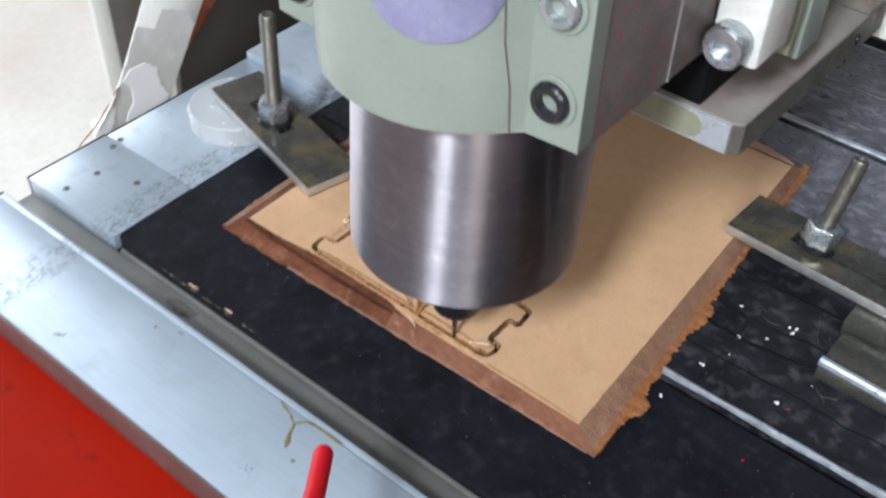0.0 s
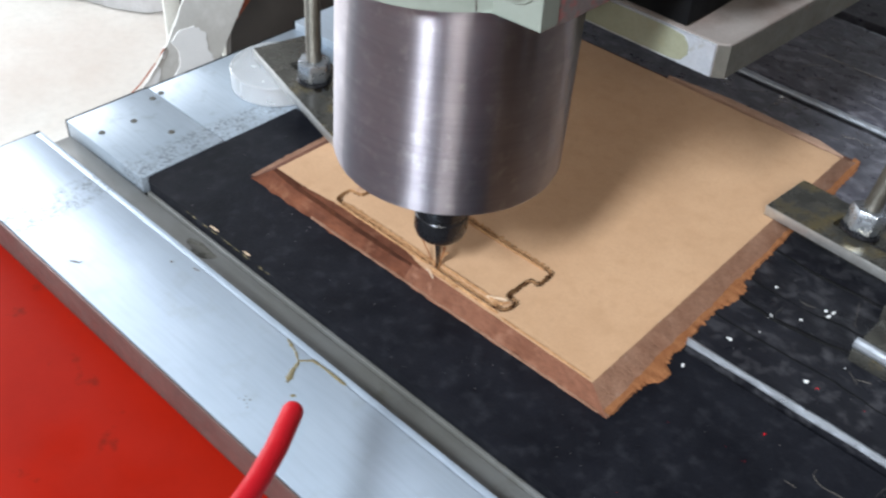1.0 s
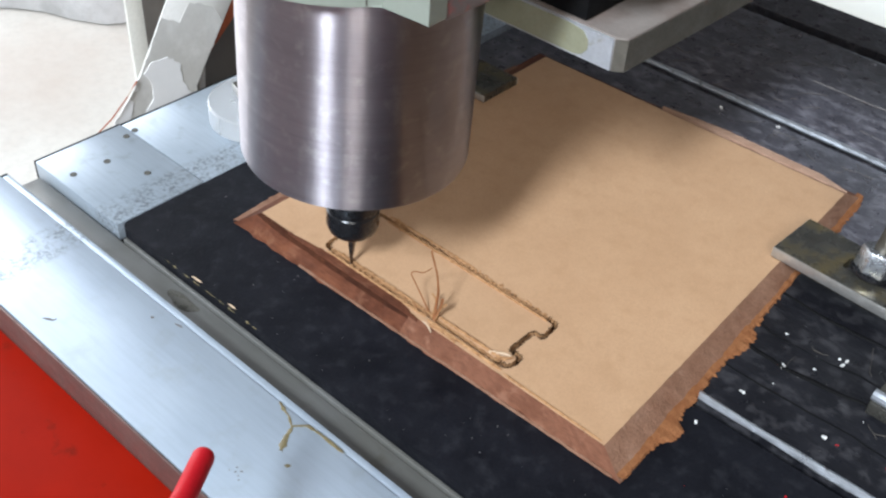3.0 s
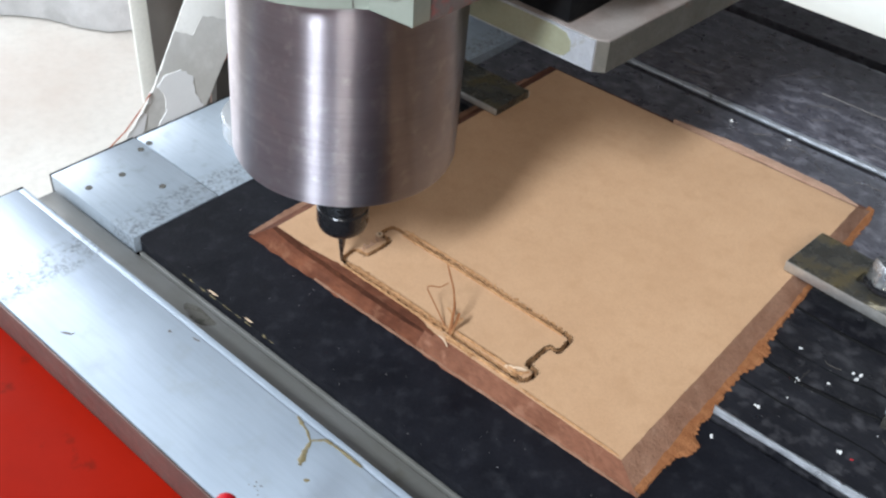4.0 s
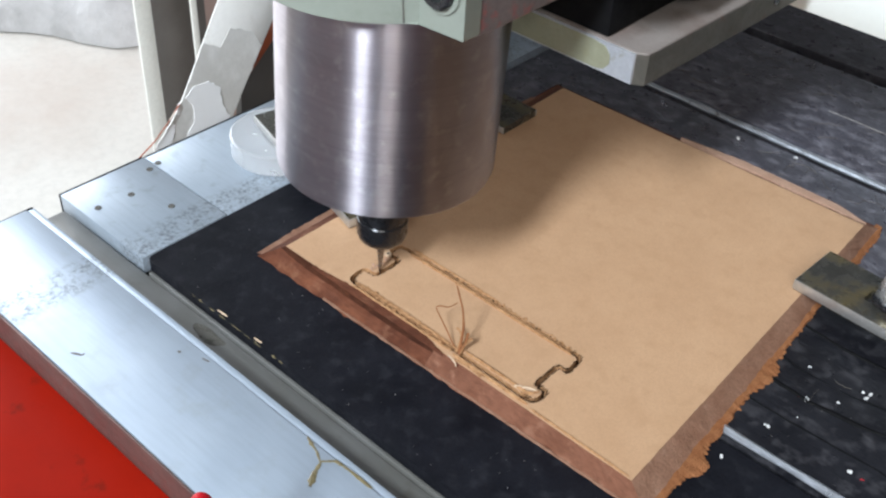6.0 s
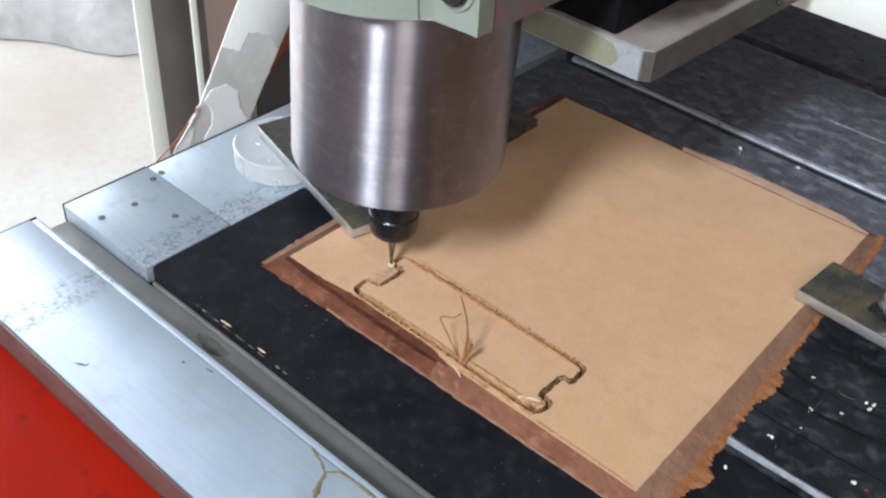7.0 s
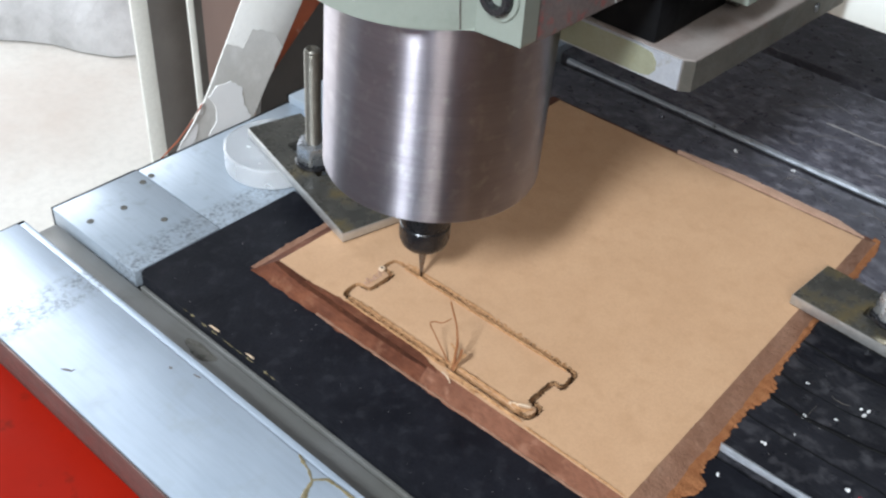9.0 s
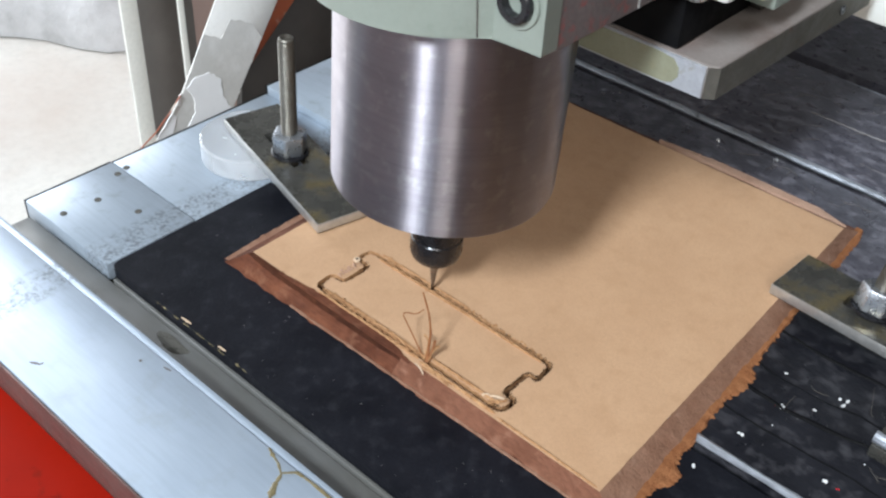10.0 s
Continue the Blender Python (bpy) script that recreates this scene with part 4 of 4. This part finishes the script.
chips("red_chips", "tiny red plastic chips on the black table", 8, [(0.2035, 0.0890, 0.0006), (0.2400, 0.0680, 0.0006), (0.2380, 0.0330, 0.0006)], 8, ((0.18, 0.33), (-0.03, 0.25)), 0.0005, M_HOSE)


def hairs(seed, count):
    """Thin dry threads and scratches of dust on the table."""
    rng = random.Random(seed)
    bm = bmesh.new()
    for _ in range(count):
        x, y, a = rng.uniform(-0.03, 0.34), rng.uniform(-0.04, 0.34), rng.uniform(0, 6.3)
        if y < 0.03 and x < 0.24 or -0.02 < x < 0.205 and -0.01 < y < 0.225 or any(abs(y - s) < 0.008 for s in SLOTS):
            continue
        k = rng.uniform(-90, 90)
        w = rng.uniform(0.00005, 0.00012)
        prev = None
        for _ in range(rng.choice((5, 8, 12, 18))):
            nx, ny = -math.sin(a) * w, math.cos(a) * w
            now = (bm.verts.new((x + nx, y + ny, 0.0002)), bm.verts.new((x, y, 0.0004)), bm.verts.new((x - nx, y - ny, 0.0002)))
            if prev:
                bm.faces.new((prev[0], prev[1], now[1], now[0]))
                bm.faces.new((prev[1], prev[2], now[2], now[1]))
            prev = now
            st = rng.uniform(0.0006, 0.0014)
            x, y, a = x + math.cos(a) * st, y + math.sin(a) * st, a + k * st + rng.gauss(0, 0.18)
    return bm


tagged(part("dust_threads", hairs(4, 380), M_THREAD, smooth=False), "fine greyish threads and dust lines on the black table", "dust", kind="stuff")

# ---- spindle carriage: everything that travels with the cutter ----
carriage = thing("spindle_carriage", "polished steel router spindle in pale green clamp with black nut", "spindle")
SB, SR = 0.0682, 0.0425
LEAN = Matrix.Translation((0, 0, 0.015)) @ Matrix.Rotation(radians(1.8), 4, Vector((-0.66, 0.75, 0))) @ Matrix.Translation((0, 0, -0.015))
body = part("spindle_body", lathe([(0, SB), (SR - 0.0022, SB), (SR - 0.0006, SB + 0.0006), (SR, SB + 0.0022), (SR, 0.300), (0, 0.300)], 128), M_STEEL, carriage, "polished turned steel spindle housing")
nose = part("spindle_nose", lathe([(0, SB - 0.0020), (0.0125, SB - 0.0020), (0.0130, SB - 0.0015), (0.0130, SB - 0.00005)], 40), M_STEEL, carriage)
nut = part("collet_nut", lathe([(0, 0.0268), (0.0060, 0.0268), (0.0085, 0.0273), (0.0098, 0.0288), (0.0106, 0.0315), (0.0106, 0.0380), (0.0102, 0.0385), (0.0102, 0.0396), (0.0106, 0.0402),
                                (0.0106, 0.0520), (0.0094, 0.0528), (0.0094, SB - 0.0021)], 48), M_BLACK, carriage, "glossy black collet nut")
cutter = part("cutter", lathe([(0, 0.0055), (0.0002, 0.0056), (0.0006, 0.0100), (0.0009, 0.0140), (0.0016, 0.0205), (0.0017, 0.0295), (0, 0.0295)], 16), M_BIT, carriage, "pointed engraving cutter")
for piece in (body, nose, nut, cutter):
    piece.matrix_basis = LEAN


def clamp_front():
    """Front half of the clamp: a round shell with a flat flange on either side."""
    R, n = 0.0490, 28
    half = math.acos(0.0260 / R)
    poly = [(0.0600, -0.0260), (0.0600, -0.0185), (-0.0600, -0.0185), (-0.0600, -0.0260)]
    arc = [(R * math.sin(-half + 2 * half * k / n), -R * math.cos(-half + 2 * half * k / n)) for k in range(n + 1)]
    return poly + arc


bm = add_prism(bmesh.new(), clamp_front(), 0.1490, 0.2750)
top_edges = [e for e in bm.edges if all(abs(v.co.z - 0.1490) < 1e-6 for v in e.verts)]
bmesh.ops.bevel(bm, geom=top_edges, offset=0.0008, segments=2, profile=0.5, affect="EDGES")
clamp = part("clamp_front", bm, M_GREEN, carriage, "pale green painted clamp half")
part("clamp_back", box(-0.0598, 0.0598, -0.0180, 0.0560, 0.1480, 0.2750, 0.0012), M_GREEN_DIRTY, carriage, "greasy brownish clamp half with red paint traces")
for sx in (-1, 1):
    for z in (0.1635, 0.1935, 0.2450):
        m = Matrix.Translation((sx * 0.0500, -0.0262, z)) @ Euler((radians(90), 0, 0)).to_matrix().to_4x4()
        b_ = part("socket_screw", lathe([(0, -0.004), (0.0062, -0.004), (0.0062, 0.0022), (0.0055, 0.0030), (0.0036, 0.0030), (0.0034, -0.0036), (0, -0.0036)], 24, m), M_BLACK if z < 0.19 else M_ZINC, clamp, "socket head screw")
        part("screw_recess", lathe([(0.0063, 0.0003), (0.0082, 0.0003), (0.0080, 0.0007), (0.0064, 0.0007)], 24, m), M_GREEN, clamp, "shaded rim of the screw recess")
bm = bmesh.new()
cols = []
for k in range(17):
    f = -1 + k / 8
    a = f * radians(27) + radians(24)
    low = 0.2080 - 0.0290 * math.sqrt(max(0, 1 - abs(f) ** 2.4))
    cols.append([bm.verts.new((0.0497 * math.sin(a), -0.0497 * math.cos(a) - 0.0001, low + (0.262 - low) * j / 6)) for j in range(7)])
for a, b in zip(cols, cols[1:]):
    for j in range(6):
        bm.faces.new((a[j], b[j], b[j + 1], a[j + 1]))
bmesh.ops.solidify(bm, geom=list(bm.faces), thickness=0.0005)
part("protective_film", bm, M_LABEL, clamp, "violet glossy film patch with a rounded lower edge")
part("hairline_seam", tube([(0.0388, -0.0300, 0.1495), (0.0383, -0.0307, 0.165), (0.0368, -0.0325, 0.180), (0.0362, -0.0331, 0.200)], [0.0003] * 4, 6), M_RUST, clamp, "thin dark seam line")

PZ0, PZ1 = 0.1080, 0.1215
pl = [(-0.0725, 0.0560), (0.0725, 0.0560), (0.0760, 0.0585), (0.0795, 0.1750), (-0.0795, 0.1750), (-0.0760, 0.0585)]
plate = part("bearing_plate", prism(pl, PZ0, PZ1, r=0.0009), M_PLATE, carriage, "dusty thick steel bearing plate")
part("plate_front", box(-0.0722, 0.0722, 0.0553, 0.0562, PZ0 + 0.0006, PZ1 - 0.0007), M_PLATE_EDGE, plate, "bare bluish metal front edge", smooth=False)
ol = [(-0.0720, PZ0 + 0.0012), (0.0560, PZ0 + 0.0012), (0.0600, PZ0 + 0.0022), (0.0622, PZ0 + 0.0050), (0.0620, PZ0 + 0.0085), (0.0595, PZ1 - 0.0022), (0.0540, PZ1 - 0.0014), (-0.0720, PZ1 - 0.0014)]
part("olive_stain", prism(ol, -0.0554, -0.0551, Matrix(((1, 0, 0, 0), (0, 0, -1, 0), (0, 1, 0, 0), (0, 0, 0, 1)))), M_OLIVE, plate, "rounded olive paint stain on the front edge", smooth=False)
bm = bmesh.new()
q = [(0.0728, 0.0556), (0.0764, 0.0582), (0.0799, 0.1752)]
for (xa, ya), (xb, yb) in zip(q, q[1:]):
    bm.faces.new([bm.verts.new(v) for v in ((xa, ya, PZ0 + 0.0006), (xb, yb, PZ0 + 0.0006), (xb, yb, PZ1 - 0.0006), (xa, ya, PZ1 - 0.0006))])
bmesh.ops.solidify(bm, geom=list(bm.faces), thickness=0.0004)
part("plate_side", bm, M_PLATE_SIDE, plate, "grimy olive side with red paint traces", smooth=False)
part("plate_screw", lathe([(0, 0), (0.0022, 0), (0.0020, 0.0006), (0, 0.0004)], 14, Matrix.Translation((0.0796, 0.148, 0.115)) @ Euler((0, radians(90), 0)).to_matrix().to_4x4()), M_BLACK, plate)
slide = part("slide_plate", box(-0.0640, 0.0640, 0.1080, 0.1240, 0.1217, 0.300, 0.001), M_GANTRY_DARK, carriage, "dark carriage slide plate")
# added black block: paints the shade in the gap behind the clamp
part("slide_shade", box(-0.0590, 0.0590, 0.0568, 0.1076, 0.1218, 0.1597, 0.001), M_SLOT, carriage, "black block standing in for the deep shaded gap")
part("mount_block", box(-0.0500, 0.0500, 0.0564, 0.1075, 0.1600, 0.300, 0.001), M_GREEN_DIRTY, carriage)
for sx in (-1, 1):
    bb = part("bearing_bracket", box(sx * 0.0690 - 0.0088, sx * 0.0690 + 0.0088, 0.0490, 0.0720, 0.1475, 0.300, 0.002), M_BRACE, carriage, "pale bearing bracket")
    m = Matrix.Translation((sx * 0.0680, 0.0488, 0.1555)) @ Euler((radians(90), 0, 0)).to_matrix().to_4x4()
    part("cap_screw", lathe([(0, 0), (0.0075, 0), (0.0075, 0.0060), (0.0066, 0.0072), (0.0040, 0.0072), (0.0036, 0.0040), (0, 0.0040)], 28, m), M_ZINC, bb, "bright cap screw")
part("split_line", tube([(0.0600, 0.0240, 0.1490), (0.0600, 0.0240, 0.2740)], [0.0004, 0.0004], 6), M_STRAP_EDGE, carriage, "thin bright joint line")
part("guide_strip", box(0.0642, 0.0772, 0.0723, 0.0770, 0.1450, 0.300, 0.0006), M_PLATE_SIDE, carriage, "reddish guide strip")
part("guide_strip", box(0.0642, 0.0772, 0.0772, 0.0815, 0.1400, 0.300, 0.0006), M_OLIVE, carriage, "yellowish guide strip")
part("guide_block", box(0.0642, 0.0772, 0.0880, 0.1060, 0.1330, 0.300, 0.001), M_GREEN, carriage, "pale green guide block")
part("side_bar", box(0.0642, 0.0790, 0.1560, 0.1740, 0.1217, 0.300, 0.001), M_PLATE_SIDE, carriage, "rusty upright bar")

# ---- gantry: travels along the table only ----
gantry = thing("gantry", "cream painted gantry side with orange edge, white filler and dark inside", "gantry")


def plate_yz(poly, x0, x1, r=0.0):
    """A plate that stands across x, from (y, z) corners."""
    m = Matrix(((0, 0, 1, 0), (1, 0, 0, 0), (0, 1, 0, 0), (0, 0, 0, 1)))
    return prism(poly, x0, x1, m, r)


side = part("side_brace", plate_yz([(0.0095, -0.030), (0.0140, -0.0235), (0.0240, -0.0135), (0.0325, -0.0035), (0.0425, 0.0125), (0.0590, 0.0400), (0.1440, 0.178), (0.1950, 0.165), (0.1060, 0.034), (0.0815, -0.002), (0.0635, -0.029), (0.0560, -0.060), (0.0200, -0.060)],
                                   -0.1467, -0.1460, 0.0002), M_CREAM, gantry, "slanting cream painted side brace")
part("brace_edge", plate_yz([(0.0650, -0.022), (0.0785, -0.0018), (0.1040, 0.0365), (0.1955, 0.1650), (0.2400, 0.1550), (0.1290, 0.0330), (0.0830, -0.0060)], -0.1530, -0.1490, 0.0006), M_ORANGE, side, "chipped orange edge")


def rough_patch(poly, x0, x1, seed):
    out = []
    for y, z in along(poly, 0.0018, 0.0, seed):
        out.append((y + 0.0012 * noise.noise((y * 300, z * 300, seed)), z + 0.0012 * noise.noise((y * 300, z * 300, seed + 5))))
    return plate_yz(out, x0, x1)


# ragged patch, greyer than the brace, over its lower end
part("grey_patch", rough_patch([(0.0150, -0.0280), (0.0245, -0.0140), (0.0328, -0.0035), (0.0428, 0.0125), (0.0510, 0.0265), (0.0620, 0.0200), (0.0700, 0.0290), (0.0840, 0.0220), (0.0900, 0.0110), (0.0805, -0.0025), (0.0630, -0.0290)][::-1],
                               -0.1461, -0.14585, 8.0), M_BRACE, side, "ragged grey patch on the lower brace")
part("filler_patch", rough_patch([(0.0330, -0.030), (0.0330, -0.0255), (0.0400, -0.0170), (0.0400, -0.0080), (0.0360, -0.0010), (0.0420, 0.0035), (0.0520, 0.0030), (0.0590, -0.0040), (0.0595, -0.0150), (0.0640, -0.0240), (0.0600, -0.0300)][::-1],
                                 -0.1462, -0.1455, 2.0), M_WHITE, side, "rough white filler patch")
part("filler_patch", rough_patch([(0.0125, -0.0275), (0.0150, -0.0222), (0.0205, -0.0168), (0.0250, -0.0128), (0.0272, -0.0150), (0.0250, -0.0235), (0.0200, -0.0285)][::-1], -0.1462, -0.1455, 4.0), M_WHITE, side, "rough white filler patch")
part("filler_patch", rough_patch([(0.0285, -0.0090), (0.0310, -0.0035), (0.0325, -0.0030), (0.0305, -0.0095)][::-1], -0.1462, -0.1455, 6.0), M_WHITE, side, "rough white filler patch")
# added dark sheet: the shade under the gantry is put into its colour
part("inner_shade", plate_yz([(0.085, -0.20), (0.100, -0.02), (0.172, 0.075), (0.240, 0.179), (0.70, 0.179), (0.70, -0.20)], -0.1850, -0.1800), M_GANTRY_DARK, gantry, "dark brown sheet standing in for shade inside the gantry")
part("beam", box(-0.1600, 0.62, 0.190, 0.330, 0.0950, 0.1125, 0.001), M_BEAM, gantry, "cream painted lower lip of the gantry beam")
part("beam_cover", box(-0.1600, 0.62, 0.191, 0.330, 0.1127, 0.4200, 0.002), M_GANTRY_DARK, gantry, "dark cover over the beam")
part("far_leg", box(0.621, 0.640, 0.10, 0.33, -0.06, 0.4200, 0.003), M_GANTRY_DARK, gantry)
part("cable", tube([(-0.1450, 0.0310, -0.0030), (-0.1445, 0.0225, -0.0105), (-0.1445, 0.0125, -0.0185), (-0.1445, 0.0010, -0.0245), (-0.1445, -0.0060, -0.0330)], [0.0004] * 5, 6), M_ORANGE, gantry, "thin dull reddish cable")
part("runner", box(-0.1545, -0.1460, 0.0200, 0.2400, -0.0900, -0.0605, 0.001), M_CHANNEL, gantry)

# ---- red hose held over the rail ----
hose = thing("red_hose", "soft red rubber hose end over the aluminium rail", "hose")
hd = Vector((0.60, -0.75, 0.24)).normalized()
hp, hr = [], []
for k in range(15):
    s_ = -0.0035 + 0.0005 * k if k < 7 else (k - 7) * 0.018
    hp.append(tuple(hd * max(s_, -0.0035) + Vector((-2.2 * max(s_, 0) ** 2, 0.0, -0.9 * max(s_ - 0.03, 0) ** 2))))
    hr.append(0.0034 * (max(0.02, 1 - (s_ / 0.0036) ** 4) ** 0.4 if s_ < 0 else 1))
# the rest of the hose sags over the stand and runs down to the floor
p0 = Vector(hp[-1])
for dx, dy, dz in ((0.002, -0.020, 0.000), (0.004, -0.045, -0.012), (0.006, -0.066, -0.040), (0.008, -0.080, -0.090), (0.010, -0.086, -0.160), (0.012, -0.088, -0.300), (0.012, -0.090, -0.500), (0.014, -0.094, -0.700)):
    hp.append((p0.x + dx, p0.y + dy, p0.z + dz))
    hr.append(0.0034)
hp += [(p0.x + 0.016, p0.y - 0.110, -0.7400), (p0.x + 0.018, p0.y - 0.150, -0.7462), (p0.x + 0.020, p0.y - 0.300, -0.7462)]
hr += [0.0034] * 3
part("hose_end", tube(hp, hr, 20), M_HOSE, hose)

# ---- what stands beyond the machine ----
post = thing("channel_post", "cream painted steel channel post with dark inside on the floor", "post")
PX = -0.77
part("front_flange", box(PX - 0.005, PX, 0.4060, 0.4300, -0.56, 1.2, 0.002), M_POST, post)
# Dark brown stands in for the shade inside the cream channel.
part("web", box(PX - 0.060, PX - 0.054, 0.4560, 0.5450, -0.56, 1.2, 0.001), M_POST_IN, post, "channel web with shade in its dark colour")
part("back_flange", box(PX - 0.004, PX, 0.4860, 0.4960, -0.56, 1.2, 0.002), M_POST, post)
part("foot", box(PX - 0.07, PX + 0.002, 0.404, 0.500, Z0, -0.56, 0.004), M_POST, post)
panel = thing("brown_panel", "flat brown board leaning beyond the post", "board")
part("panel", box(-1.02, -1.00, 0.61, 1.40, Z0, 0.40, 0.003), M_BROWN, panel)
bag = thing("plastic_bag", "heap of crumpled clear plastic film on the floor", "plastic bag")
bm = bmesh.new()
rings = []
for k in range(30):
    ring = []
    for j in range(90):
        a = 2 * math.pi * j / 90
        f = k / 29
        r = f * (0.72 + 0.07 * noise.noise((math.cos(a) * 1.5, math.sin(a) * 1.5, 3)) + 0.05 * noise.noise((math.cos(a) * 6, math.sin(a) * 6, 8)))
        x, y = r * math.cos(a), r * math.sin(a)
        h = (0.26 * (1 - f * f) ** 0.55) * (0.7 + 0.6 * noise.noise((x * 3, y * 3, 1))) + 0.07 * (1 - f ** 4) * abs(noise.noise((x * 9, y * 9, 4))) + 0.02 * (1 - f ** 4) * noise.noise((x * 26, y * 26, 2))
        ring.append(bm.verts.new((-1.82 + 0.90 * x - 0.462 * y, 1.07 + 0.79 * x + 0.525 * y, Z0 + 0.003 + max(0, h))))
    rings.append(ring)
for a, b in zip(rings, rings[1:]):
    for j in range(90):
        bm.faces.new((a[j], b[j], b[(j + 1) % 90], a[(j + 1) % 90]))
bmesh.ops.remove_doubles(bm, verts=bm.verts, dist=1e-5)
part("film", bm, M_BAG, bag, "crumpled translucent film")


def motions():
    rows = [(0.0, 0.1180, 0.0045), (0.5, 0.1075, 0.0045), (1.0, 0.0985, 0.0045), (1.5, 0.0870, 0.0045), (2.0, 0.0755, 0.0045), (2.5, 0.0635, 0.0045), (3.0, 0.0515, 0.0045),
            (3.3, 0.0455, 0.0045), (3.6, 0.0410, 0.0045), (4.1, 0.0355, 0.0045), (4.5, 0.0348, 0.0060), (4.7, 0.0345, 0.0115), (4.9, 0.0345, 0.0140), (5.3, 0.0360, 0.0142),
            (5.7, 0.0370, 0.0155), (6.1, 0.0410, 0.0190), (6.5, 0.0395, 0.0260), (6.8, 0.0360, 0.0278), (7.0, 0.0348, 0.0280), (7.4, 0.0345, 0.0282), (7.6, 0.0345, 0.0300),
            (8.0, 0.0345, 0.0350), (8.3, 0.0368, 0.0365), (9.0, 0.0500, 0.0368), (9.5, 0.0605, 0.0368), (10.0, 0.0710, 0.0368)]
    walk(carriage, [(t, pose(x, y, 0)) for t, x, y in rows])
    walk(gantry, [(t, pose(0, y, 0)) for t, x, y in rows])
    held = [(0.0, 0.140, -0.093), (0.2, 0.142, -0.094), (0.5, 0.143, -0.098), (1.0, 0.147, -0.109), (1.4, 0.140, -0.113), (1.6, 0.137, -0.120), (2.0, 0.131, -0.121), (2.2, 0.122, -0.124),
            (3.3, 0.118, -0.117), (3.5, 0.125, -0.122), (3.9, 0.127, -0.124), (4.1, 0.126, -0.127), (4.3, 0.129, -0.132), (5.0, 0.123, -0.132), (5.3, 0.122, -0.130), (5.5, 0.120, -0.128), (5.7, 0.115, -0.127),
            (6.8, 0.111, -0.127), (7.0, 0.113, -0.1275), (7.3, 0.118, -0.133), (10.0, 0.118, -0.142)]
    walk(hose, [(t, pose(x, y, 0.0475)) for t, x, y in held])


motions()
